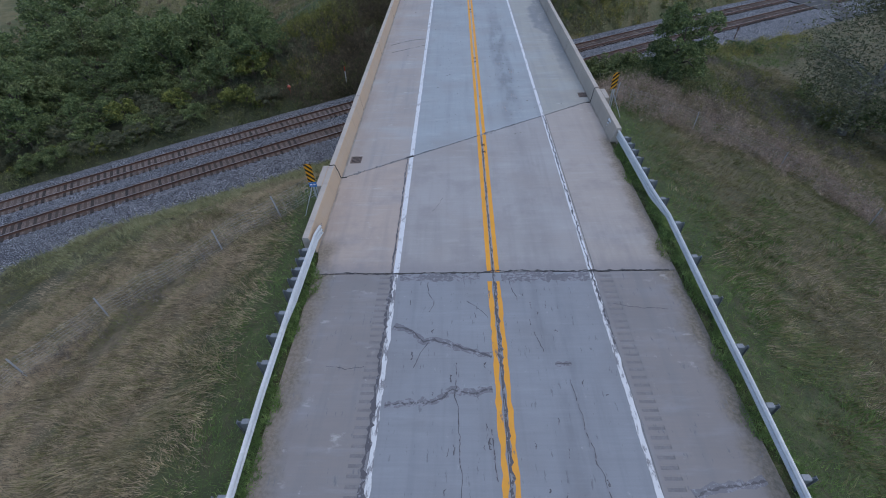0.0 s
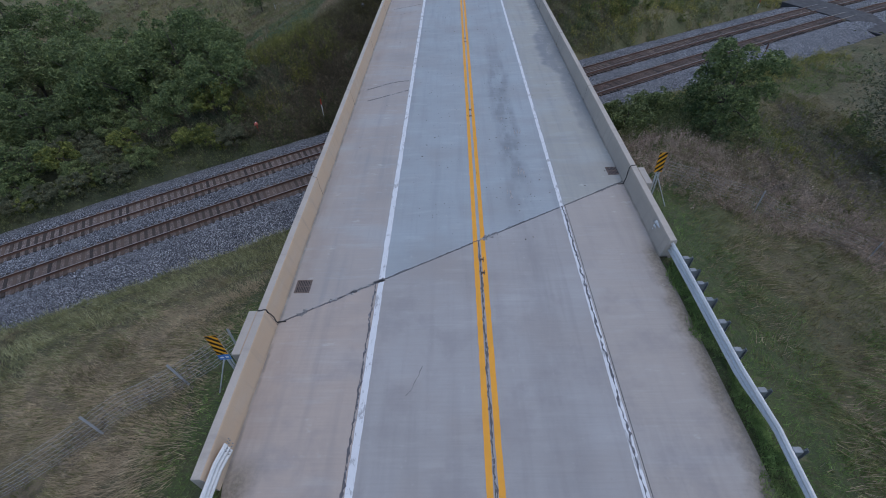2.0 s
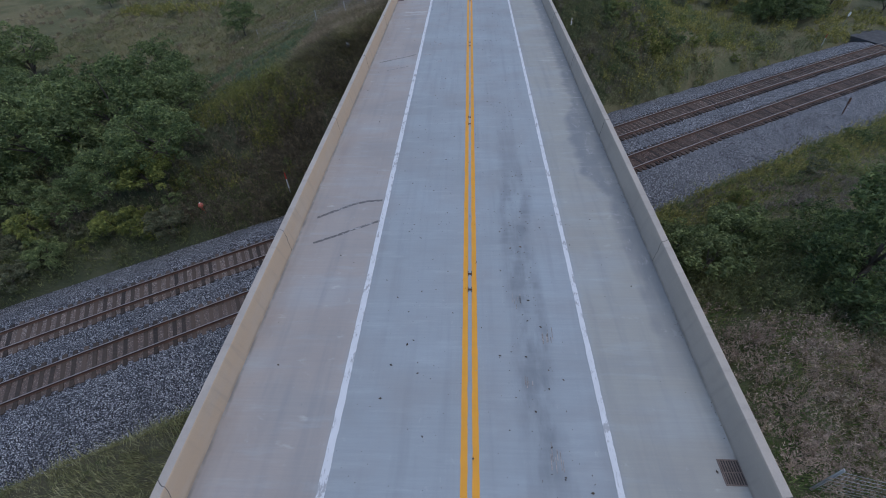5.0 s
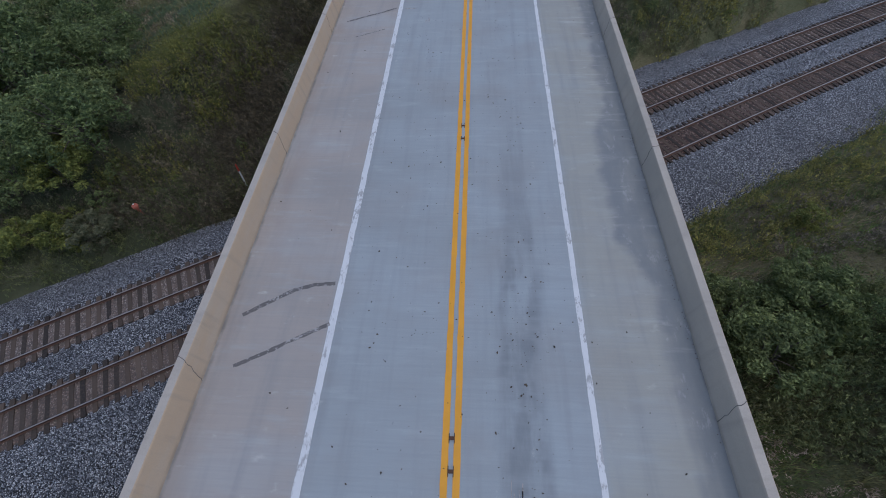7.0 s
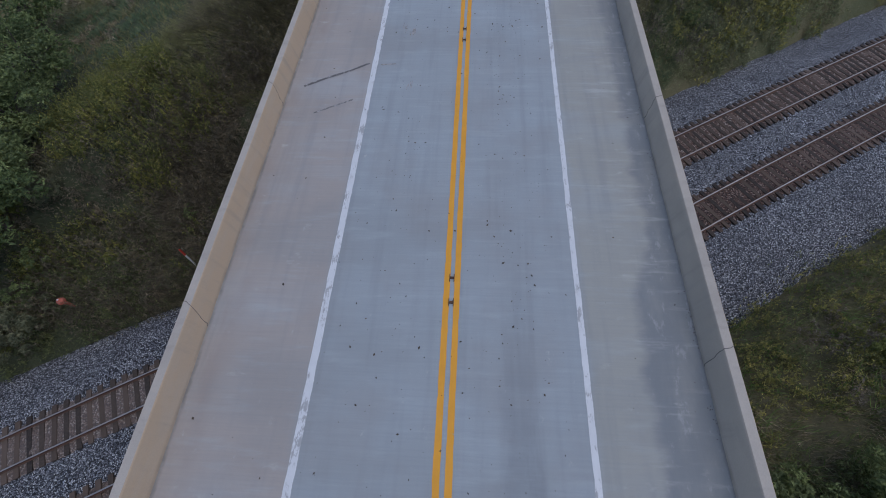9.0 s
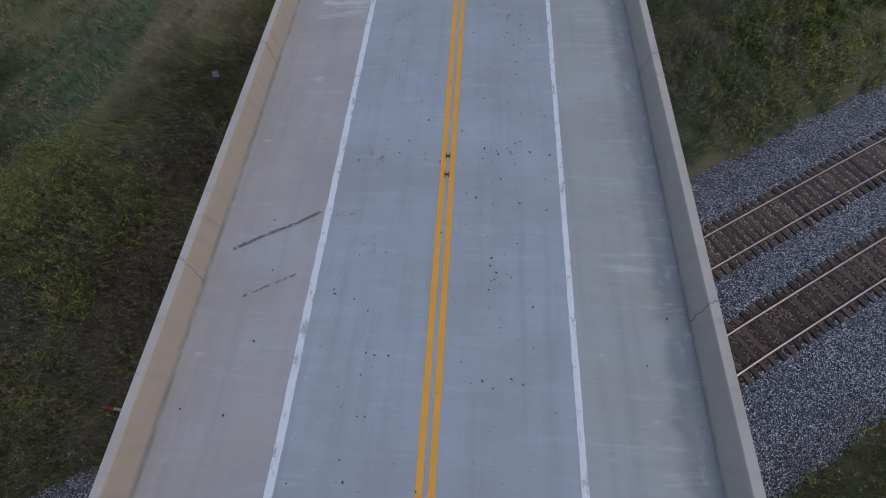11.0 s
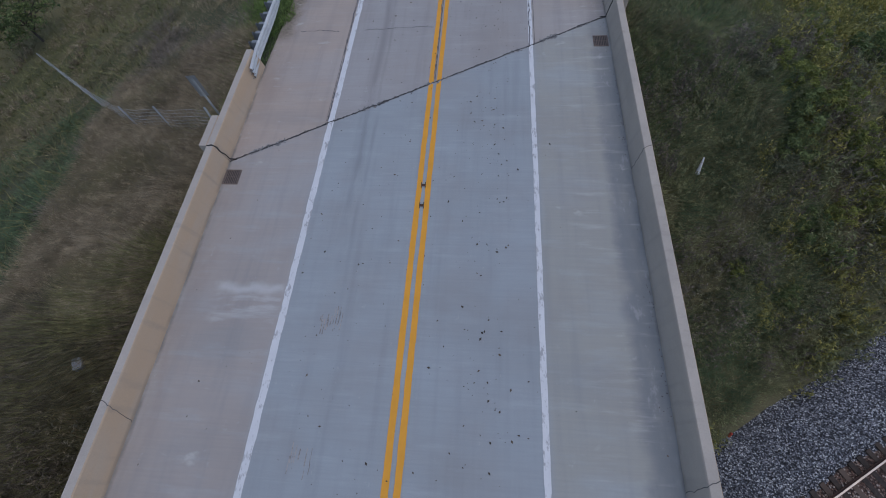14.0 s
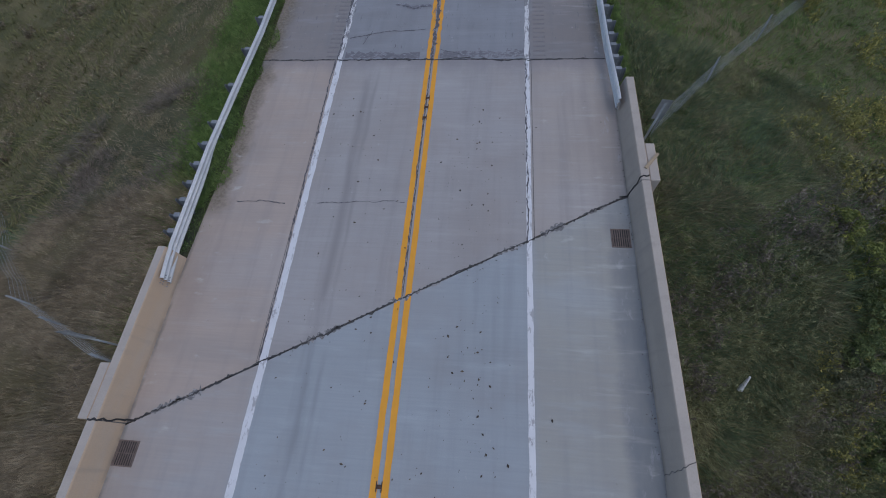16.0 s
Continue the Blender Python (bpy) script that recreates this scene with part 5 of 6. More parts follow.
# single ones seen apart
for kind, x, y, sc in (
    (6, -56.7, 76.5, 1.5), (4, -63.3, 74.1, 1.5), (1, -33.2, 89.5, 1.15), (2, -51.7, 103.0, 0.6), (1, -69.5, 112.9, 0.9), (1, -52.6, 112.4, 0.5),
    (0, 13.5, 39.3, 0.8), (0, 11.0, 36.8, 0.9), (0, 13.5, 38.9, 0.95), (0, 10.9, 39.2, 0.8), (0, 14.3, 40.6, 0.7), (5, 15.6, 34.4, 1.12), (0, 20.0, 39.3, 0.55), (1, 16.0, 37.6, 0.7),
    (3, 17.4, 45.2, 0.6), (2, 23.5, 48.0, 0.6), (3, 27.6, 52.1, 0.5), (1, 32.8, 56.9, 0.45), (0, 35.9, 57.4, 0.5),
    (4, 43.9, 93.6, 1.0), (4, 49.1, 96.9, 1.05), (4, 46.5, 96.1, 1.0), (1, 48.1, 93.3, 0.95), (1, 42.0, 92.0, 0.9), (0, 51.3, 93.8, 0.6), (4, 40.2, 99.9, 0.9), (6, 55.3, 99.2, 1.0), (1, 44.3, 90.9, 0.9), (1, 46.6, 91.2, 0.95), (1, 49.1, 94.2, 0.9), (1, 41.3, 94.0, 0.9), (0, 50.4, 95.2, 0.8), (0, 39.7, 93.7, 0.7), (6, 38.2, 107.1, 0.9), (4, 62.1, 97.4, 1.0), (4, 67.8, 102.6, 1.1), (6, 72.8, 94.6, 1.0),
    (1, 34.3, 36.1, 0.9), (3, 33.0, 38.6, 0.75), (3, 31.8, 36.8, 0.6), (1, 36.6, 32.5, 1.0), (0, 37.8, 38.4, 0.9), (4, 42.3, 35.2, 1.0), (6, 40.5, 28.7, 0.9), (0, 44.1, 42.6, 0.8), (1, 34.4, 43.8, 0.5), (0, 36.3, 46.7, 0.5),
    (3, 17.4, 79.6, 0.5), (3, 17.6, 76.7, 0.6), (3, 18.8, 74.5, 0.6), (3, 21.3, 73.8, 0.55), (0, 15.7, 76.0, 0.55), (0, 21.4, 76.8, 0.6), (1, 23.3, 74.7, 0.55), (2, 14.5, 73.9, 0.5), (3, 17.6, 72.3, 0.45), (2, 13.7, 77.6, 0.45), (1, 20.9, 80.4, 0.6), (3, 25.1, 79.7, 0.6), (0, 23.3, 83.7, 0.6), (3, 17.9, 80.9, 0.45), (1, 16.3, 71.6, 0.35), (2, 19.2, 71.2, 0.35), (3, 32.3, 80.9, 0.55), (0, 28.4, 83.8, 0.5), (3, 36.8, 83.8, 0.5),
    (0, 24.5, 97.5, 0.7), (3, 28.2, 101.0, 0.75), (1, 32.6, 98.4, 0.7), (0, 35.4, 104.6, 0.8), (2, 30.4, 94.2, 0.7), (3, 22.4, 104.0, 0.7), (0, 27.0, 108.4, 0.8), (1, 38.4, 100.6, 0.8),
    (3, -12.3, 31.0, 0.22), (3, -19.2, 61.5, 0.3), (3, -23.1, 51.0, 0.55), (0, -25.4, 54.5, 0.6), (2, -21.3, 51.8, 0.5), (0, -21.6, 49.0, 0.42), (3, -18.4, 49.4, 0.3), (2, -25.8, 57.2, 0.6), (3, -27.2, 51.1, 0.6), (0, -14.9, 52.2, 0.25), (3, -22.6, 57.5, 0.35),
    (3, 14.7, 78.5, 0.5), (3, 15.4, 77.2, 0.55), (3, 16.4, 76.2, 0.6), (0, 15.4, 74.6, 0.5), (3, 18.2, 75.4, 0.55), (3, 20.0, 74.3, 0.6), (3, 20.1, 72.8, 0.55), (0, 17.3, 70.8, 0.4), (3, 21.7, 73.2, 0.6), (3, 18.9, 73.0, 0.45),
    (3, 12.7, 69.6, 0.3), (0, 15.2, 68.9, 0.33), (3, 20.2, 72.4, 0.5), (2, 11.6, 68.3, 0.28), (3, 25.6, 75.2, 0.5), (0, 28.7, 77.8, 0.5), (3, 22.5, 70.2, 0.4), (3, 30.7, 75.1, 0.45), (3, 34.9, 78.5, 0.45), (2, 34.2, 84.4, 0.5),
):
    plant(kind, x, y, sc, (x * 57) % 360)


def bare_tree(x, y):
    """A thin-leaved tree whose grey limbs show."""
    q = np.random.default_rng(77)
    g = float(ground(x, y))
    t = thing("tree", "tall half-bare tree with pale grey limbs and sparse leaves", "tree", "trees and shrubs", pose(x, y, g) @ Matrix.Diagonal((1.5, 1.5, 1.45, 1)))
    bm = bmesh.new()
    rod(bm, (0, 0, -0.5), (0.5, 0.3, 4.2), 0.27, 0.2, 8)
    rod(bm, (0.5, 0.3, 4.2), (1.3, 0.6, 9.5), 0.2, 0.06, 8)
    part("trunk", bm, BARE, t)
    tips = []
    for i in range(22):
        h = q.uniform(2.2, 9.0)
        a = q.uniform(0, 2 * math.pi)
        if i < 9:
            a = math.radians(180 + q.uniform(-60, 60))
        L = q.uniform(2.0, 4.4) * (1.2 - h / 14)
        start = Vector((0.5 + max(0, h - 4.2) * 0.15, 0.3 + max(0, h - 4.2) * 0.06, h)) if h > 4.2 else Vector((0.12 * h, 0.07 * h, h))
        mid = start + Vector((math.cos(a) * L * 0.5, math.sin(a) * L * 0.5, q.uniform(0.1, 0.9)))
        end = mid + Vector((math.cos(a + q.uniform(-0.5, 0.5)) * L * 0.5, math.sin(a + q.uniform(-0.5, 0.5)) * L * 0.5, q.uniform(-0.4, 0.8)))
        bm = bmesh.new()
        rod(bm, start, mid, 0.07, 0.045, 5)
        rod(bm, mid, end, 0.045, 0.012, 5)
        for j in range(5):
            p = mid.lerp(end, j / 5)
            e = p + Vector(q.normal(size=3)) * 0.7
            rod(bm, p, e, 0.016, 0.005, 4)
            tips.append(e)
        tips.append(end)
        part("limb", bm, BARE, t)
    pts = np.concatenate([np.array(p) + q.normal(size=(210, 3)) * 0.8 for p in tips])
    cloud_mesh("crown", leaves(pts, 0.09, q), LEAF_GREY, t)


bare_tree(33.43, 36.61)


# ---- grass and weeds ----
def blades(n, xr, yr, keep, h, w, material, name, label, seed, lean=0.5, clump=1, spread=0.15, bend=(0.0, 0.0)):
    """Grass in tufts, each with its own height and lean."""
    q = np.random.default_rng(seed)
    x = q.uniform(*xr, n)
    y = q.uniform(*yr, n)
    ok = keep(x, y, q) & ~hide_plan(x, y)
    x, y = x[ok], y[ok]
    m = len(x)
    tall = np.repeat(q.uniform(0.6, 1.3, m), clump)
    way = np.repeat(q.normal(0, 0.3, (m, 2)), clump, 0)
    x0, y0 = np.repeat(x, clump), np.repeat(y, clump)
    k = m * clump
    x, y = x0 + q.normal(0, spread, k), y0 + q.normal(0, spread, k)
    ok = ~hide_plan(x, y)
    x, y, tall, way = x[ok], y[ok], tall[ok], way[ok]
    k = len(x)
    p = np.stack([x, y, ground(x, y) - 0.03], -1)
    hh = h * tall * q.uniform(0.5, 1.3, k)
    a = q.uniform(0, 2 * math.pi, k)
    comb = np.stack([np.sin(0.9 * x + 0.5 * y) + np.sin(1.7 * y - 0.6 * x), np.sin(1.1 * y - 0.7 * x + 2) + np.sin(0.8 * x + 1.9 * y)], -1)
    way = way + np.array(bend) + 0.22 * comb
    tip = p + np.stack([np.cos(a) * lean * hh + way[:, 0] * hh, np.sin(a) * lean * hh + way[:, 1] * hh, hh * q.uniform(0.6, 1.0, k)], -1)
    b = a + math.pi / 2 + q.normal(0, 0.4, k)
    side = np.stack([np.cos(b), np.sin(b), np.zeros(k)], -1) * (w * q.uniform(0.6, 1.4, k) / 2)[:, None]
    return tagged(cloud_mesh(name, np.stack([p - side, p + side, tip], 1), material), label, "grass", kind="stuff")


def patchy(x, y, f=0.35):
    return np.sin(f * x + 1.3 * np.sin(0.21 * y)) * np.sin(f * 1.3 * y + 1.1 * np.sin(0.17 * x + 2)) + 0.5 * np.sin(1.1 * x - 0.8 * y)


def off_tracks(x, y, lo=-4.1, hi=9.5):
    d = (far_track(x) - y) * 0.86
    return (d < lo) | (d > hi)


def near_edge(x, y, q):
    return (np.abs(x) < 9.2 + 1.6 * q.random(len(x)) + 0.7 * patchy(x, y) + np.where((x > 0) & (y < 20), 1.8, 0.0)) & (along_bridge(x, y) < 3)


def far_edge(x, y, q):
    return (np.abs(x) < 9.3 + 1.8 * q.random(len(x)) + 0.7 * patchy(x, y)) & (along_bridge(x, y) > 41)


blades(72000, (-13, 13), (-2, 28), near_edge, 0.15, 0.022, GRASS, "green_grass", "mown green grass beside the guardrail", 21, 0.7, 3, 0.1)
blades(74000, (-12, 12), (70, 96), far_edge, 0.17, 0.026, GRASS, "green_grass", "green grass beside the far guardrail", 22, 0.7, 3, 0.1)



def creeping(n, ylo, yhi, seed, label):
    """Tufts over the ragged edge of the pavement, out to the guardrail."""
    q = np.random.default_rng(seed)
    side = np.where(q.random(n) < 0.5, -1.0, 1.0)
    y = q.uniform(ylo, yhi, n)
    s = along_bridge(side * 6.6, y)
    u = 7.3 - 0.85 * q.random(n) ** 1.5 * (0.55 + 0.45 * np.sin(0.8 * y + side) * np.sin(1.9 * y))
    ok = np.where(side < 0, (y < 12.38) | (y > 75.46), (y < 20.34) | (y > 82.41)) & ((s < 1.5) | (s > 44))
    x, y, u = (side * u)[ok], y[ok], u[ok]
    k = len(x) * 4
    x, y = np.repeat(x, 4) + q.normal(0, 0.05, k), np.repeat(y, 4) + q.normal(0, 0.05, k)
    hh = q.uniform(0.05, 0.2, k)
    a = q.uniform(0, 2 * math.pi, k)
    p = np.stack([x, y, np.full(k, 0.0)], -1)
    tip = p + np.stack([np.cos(a) * hh * 0.9, np.sin(a) * hh * 0.9, hh], -1)
    w = np.stack([-np.sin(a), np.cos(a), np.zeros(k)], -1) * q.uniform(0.006, 0.014, k)[:, None]
    tagged(cloud_mesh("edge_grass", np.stack([p - w, p + w, tip], 1), GRASS), label, "grass", kind="stuff")


creeping(9000, -2, 21, 71, "grass creeping over the road edge under the guardrail")
creeping(7000, 77, 96, 72, "grass creeping over the far road edge under the guardrail")


def dry_near(x, y, q):
    return off_tracks(x, y) & (along_bridge(x, y) < 20) & (np.abs(x) > 8.4 + 1.6 * q.random(len(x)))


blades(36000, (-38, -8), (0, 40), lambda x, y, q: dry_near(x, y, q) & (patchy(x, y) > -0.9) & (along_bridge(x, y) < 5 + 5 * q.random(len(x)) ** 2), 0.3, 0.02, STRAW, "dry_grass", "dry straw-coloured grass on the embankment", 23, 0.35, 10, 0.18, (-0.55, -0.35))
blades(22000, (-38, -8), (0, 40), lambda x, y, q: dry_near(x, y, q) & (patchy(x, y, 0.28) < 0.6), 0.28, 0.022, OLIVE, "olive_grass", "faded olive grass on the embankment", 24, 0.35, 8, 0.16, (-0.5, -0.35))
blades(9000, (-34, -7.6), (18, 44), lambda x, y, q: dry_near(x, y, q) & (along_bridge(x, y) > 4 + 5 * q.random(len(x))), 0.42, 0.034, RANK, "rank_grass", "rank olive grass at the foot of the slope", 57, 0.4, 6, 0.16, (-0.4, 0.1))
blades(21000, (8, 36), (2, 52), lambda x, y, q: dry_near(x, y, q) & (patchy(x, y) > -0.2), 0.3, 0.028, STRAW, "dry_grass", "dry straw-coloured grass on the embankment", 27, 0.4, 5, 0.12, (0.4, -0.3))
blades(26000, (8, 36), (2, 52), lambda x, y, q: dry_near(x, y, q), 0.32, 0.036, OLIVE, "olive_grass", "faded olive grass on the embankment", 28, 0.4, 5, 0.13, (0.4, -0.3))
blades(9000, (8, 24), (2, 40), lambda x, y, q: dry_near(x, y, q) & (patchy(x, y, 0.2) > -0.2), 0.3, 0.036, GRASS, "green_grass", "rank green grass on the embankment slope", 53, 0.4, 5, 0.13, (0.35, -0.3))


def far_bank(x, y, q):
    return off_tracks(x, y) & (along_bridge(x, y) > 30) & (np.abs(x) > 7.6)


# the far bank left of the bridge: tawny bent grass, olive grass, a cooler green hollow, rough straw beyond
blades(11000, (-17, -7.7), (65, 78), lambda x, y, q: (along_bridge(x, y) > 39 + 3 * q.random(len(x))), 0.5, 0.024, TAWNY, "tawny_grass", "bent tawny grass beside the bridge end", 25, 0.5, 11, 0.16, (-0.5, -0.15))
blades(9000, (-22, -7.7), (58, 71), lambda x, y, q: (along_bridge(x, y) > 36) & (along_bridge(x, y) < 45), 0.6, 0.03, OLIVE, "olive_grass", "long olive grass on the far bank", 26, 0.25, 8, 0.12, (-0.7, -0.3))
blades(12000, (-16, -7.6), (44, 66), lambda x, y, q: off_tracks(x, y) & (along_bridge(x, y) > 27) & (patchy(x, y, 0.31) > -0.8), 0.65, 0.032, DEADWEED, "dead_grass", "dark brown bent grass on the far bank", 58, 0.3, 8, 0.13, (-0.65, -0.3))
blades(17000, (-34, -14), (60, 84), lambda x, y, q: (patchy(x, y, 0.2) > -0.8) & (np.abs(y - 71 - 0.25 * (x + 22)) < 6.0), 0.32, 0.034, TEAL, "cool_green_grass", "cool green grass in the hollow of the bank", 42, 0.7, 5, 0.2)
blades(12000, (-32, -8), (74, 100), lambda x, y, q: (np.abs(x) > 9 + 1.5 * q.random(len(x))) & (patchy(x, y, 0.25) > -0.5), 0.25, 0.022, TAWNY, "tawny_grass", "tawny grass on the slope beyond the bridge", 43, 0.7, 7, 0.12, (-0.15, 0.0))
blades(12000, (-34, -8), (74, 104), lambda x, y, q: (np.abs(x) > 8.5) & (patchy(x, y, 0.25) < 0.3), 0.24, 0.026, OLIVE, "olive_grass", "faded olive grass beside the far road", 29, 0.8, 5, 0.12)
blades(8000, (9, 46), (34, 64), lambda x, y, q: off_tracks(x, y) & ((far_track(x) - y) * 0.86 > 0) & ((far_track(x) - y) * 0.86 < 17), 0.4, 0.036, GRASS, "green_grass", "rank green grass along the ballast", 52, 0.7, 6, 0.12)
blades(15000, (-66, -16), (48, 118), lambda x, y, q: (along_bridge(x, y) > 45) | (patchy(x, y, 0.3) > 0.4), 0.6, 0.07, OLIVE, "olive_grass", "olive meadow grass beyond the thicket", 44, 0.8, 3, 0.25)
blades(9000, (-10.6, -7.6), (72, 98), lambda x, y, q: (x > -9.2 - 1.2 * q.random(len(x)) - 0.4 * patchy(x, y, 0.6)), 0.3, 0.022, GRASS, "green_grass", "green grass beside the far guardrail", 62, 0.7, 8, 0.12)
blades(6000, (-18, -9), (70, 84), lambda x, y, q: (along_bridge(x, y) > 41) & (patchy(x, y, 0.55) > 0.1), 0.42, 0.022, FADED, "dead_grass", "greyish dead grass on the far bank", 63, 0.7, 9, 0.14, (-0.3, -0.1))
# the strip between the ballast and the thicket
blades(26000, (-52, -10), (18, 62), lambda x, y, q: ((y - far_track(x)) * 0.86 > 4.3 + 0.5 * patchy(x, y, 0.8)) & ((y - far_track(x)) * 0.86 < 8.5), 0.42, 0.03, WEED, "rank_grass", "rank green grass between ballast and thicket", 64, 0.7, 8, 0.16)
blades(9000, (-52, -10), (18, 62), lambda x, y, q: ((y - far_track(x)) * 0.86 > 4.6) & ((y - far_track(x)) * 0.86 < 8.5) & (patchy(x, y, 0.7) > 0.0), 0.4, 0.026, FADED, "dead_grass", "faded dead grass between ballast and thicket", 65, 0.7, 8, 0.16)
# the far bank right of the bridge: rank dark grass, greener beside the road
blades(12000, (7.6, 17), (64, 86), lambda x, y, q: off_tracks(x, y) & (along_bridge(x, y) > 31) & (patchy(x, y, 0.5) > -0.9), 0.4, 0.02, RANK, "rank_grass", "rank dull olive grass on the far bank", 45, 0.7, 9, 0.13, (0.12, -0.12))
blades(9000, (7.6, 17), (64, 86), lambda x, y, q: off_tracks(x, y) & (along_bridge(x, y) > 31) & (patchy(x, y, 0.4) < 0.5), 0.42, 0.022, TEAL, "rank_grass", "rank grey-green grass on the far bank", 60, 0.7, 9, 0.13, (0.12, -0.12))
blades(16000, (8, 34), (76, 106), lambda x, y, q: (along_bridge(x, y) > 41), 0.36, 0.034, GRASS, "green_grass", "green grass on the slope beyond the bridge", 30, 0.8, 4, 0.11)
blades(9000, (8, 46), (66, 106), lambda x, y, q: off_tracks(x, y) & (along_bridge(x, y) > 31), 0.45, 0.034, OLIVE, "olive_grass", "olive grass on the far bank", 46, 0.8, 4, 0.11)


def weeds(n, xr, yr, keep, height, material, name, label, seed, per=14, size=0.055, head=None):
    """Stalky plants in clumps: leaves up and down many stems."""
    q = np.random.default_rng(seed)
    x, y = q.uniform(*xr, n // 11), q.uniform(*yr, n // 11)
    ok = keep(x, y, q)
    x, y = x[ok], y[ok]
    tall = np.repeat(q.uniform(0.35, 1.4, len(x)), 11)
    x = np.repeat(x, 11) + q.normal(0, 0.24, len(x) * 11)
    y = np.repeat(y, 11) + q.normal(0, 0.24, len(y) * 11)
    ok = ~hide_plan(x, y)
    x, y, tall = x[ok], y[ok], tall[ok]
    k = len(x)
    g = ground(x, y)
    hh = height * tall * q.uniform(0.6, 1.2, k)
    tilt = q.normal(0, 0.2, (k, 2))
    f = q.uniform(0.15, 1.0, (k, per))
    px = x[:, None] + tilt[:, :1] * f * hh[:, None] + q.normal(0, 0.06, (k, per)) * (1.25 - f)
    py = y[:, None] + tilt[:, 1:] * f * hh[:, None] + q.normal(0, 0.06, (k, per)) * (1.25 - f)
    pz = g[:, None] + f * hh[:, None]
    pts = np.stack([px, py, pz], -1).reshape(-1, 3)
    tagged(cloud_mesh(name, leaves(pts, size, q, 1.2, 0.38), material), label, "weeds", kind="stuff")
    if head:
        top = np.stack([x + tilt[:, 0] * hh, y + tilt[:, 1] * hh, g + hh], -1)
        top = (top[:, None, :] + q.normal(0, 0.06, (k, 5, 3))).reshape(-1, 3)
        tagged(cloud_mesh(name + "_heads", leaves(top, 0.045, q, 1.6, 0.4), head), label.split(" on ")[0] + " with seed heads", "weeds", kind="stuff")


weeds(12000, (-22, -7.6), (46, 66), lambda x, y, q: far_bank(x, y, q) & (along_bridge(x, y) < 39 + 2 * q.random(len(x))) & (patchy(x, y, 0.31) > -0.55), 0.9, DEADWEED, "dead_weeds", "dark brown dying weeds on the far bank", 31, 12, 0.066)
weeds(13000, (-36, -9), (44, 66), lambda x, y, q: far_bank(x, y, q) & (patchy(x, y, 0.22) > -0.9) & (along_bridge(x, y) < 41), 0.9, DEADWEED, "tall_weeds", "tall brown-green dying weeds on the far bank", 47, 10, 0.078)
weeds(15000, (-34, -9), (48, 72), lambda x, y, q: far_bank(x, y, q) & (x < -14 - 3 * q.random(len(x))) & (patchy(x, y, 0.3) > 0.15) & (along_bridge(x, y) < 42), 1.0, GOLD, "goldenrod", "yellow-green goldenrod on the far bank", 32, 13, 0.075)
weeds(9000, (-27, -11), (50, 64), lambda x, y, q: far_bank(x, y, q) & (np.hypot((x + 19.5) / 5.0, (y - 57.0) / 3.6) < 1 + 0.3 * patchy(x, y, 0.7)), 1.15, GOLD, "goldenrod", "dense yellow-green goldenrod on the far bank", 50, 14, 0.08)
weeds(6500, (7.7, 18), (62, 84), lambda x, y, q: far_bank(x, y, q) & (patchy(x, y, 0.45) > -0.2) & (along_bridge(x, y) < 45), 0.8, MIST, "tall_weeds", "grey-green weeds on the far bank", 61, 16, 0.05)
weeds(17000, (16, 46), (60, 100), lambda x, y, q: far_bank(x, y, q) & (patchy(x, y, 0.2) > -0.3) & (along_bridge(x, y) < 44), 0.9, MIST, "tall_weeds", "tall green weeds on the far bank", 33, 8, 0.12)
weeds(5500, (7.7, 20), (66, 82), lambda x, y, q: far_bank(x, y, q) & (patchy(x, y, 0.35) > -0.3) & (along_bridge(x, y) < 44), 0.9, FADED, "dead_weeds", "faded brown weeds on the far bank", 48, 16, 0.055)
weeds(24000, (16, 60), (62, 118), lambda x, y, q: far_bank(x, y, q) & (patchy(x, y, 0.3) > -0.2), 0.95, GOLD_PALE, "goldenrod", "yellow-green goldenrod on the far bank", 34, 9, 0.115)

weeds(17000, (9, 38), (62, 94), lambda x, y, q: far_bank(x, y, q) & (x > 13.5 + 2 * q.random(len(x))) & (patchy(x, y, 0.27) > -0.2) & (along_bridge(x, y) > 33) & (along_bridge(x, y) < 47), 0.8, GOLD_PALE, "goldenrod", "yellow-green goldenrod on the far bank", 49, 10, 0.075)

# weeds added in place of the shade on the ground below the tree
weeds(9000, (8.5, 22), (31, 42), lambda x, y, q: off_tracks(x, y) & (np.hypot((x - 14.5) / 6.5, (y - 37) / 4.2) < 1), 0.8, WEED, "tall_weeds", "green weeds added to darken the ground round the tree", 51, 12, 0.07)


def fence_line(x):
    return np.interp(x, [8.2, 13.4, 19.4, 23, 25.8, 28.5], [26.0, 25.4, 24.3, 20.1, 14.4, 7.6])


weeds(26000, (7.8, 27), (10, 42), lambda x, y, q: (along_bridge(x, y) < 14) & (y > fence_line(x) - 0.6 - q.random(len(x))) & (y < fence_line(x) + 5.5 + 3 * q.random(len(x))), 0.75, SEEDHEAD, "seeding_weeds", "pale brown seeding weeds on the slope by the fence", 35, 11, 0.05, SEEDHEAD)
weeds(7000, (16, 40), (14, 50), lambda x, y, q: off_tracks(x, y) & (y > fence_line(x) + 5) & (patchy(x, y, 0.3) > 0.0), 0.7, GOLD, "goldenrod", "yellow-green weeds low on the slope", 41, 12, 0.07)
weeds(3800, (12, 46), (34, 62), lambda x, y, q: off_tracks(x, y) & (patchy(x, y, 0.3) > -0.2), 0.8, WEED, "tall_weeds", "tall weeds on the slope above the railway", 36, 14, 0.06)
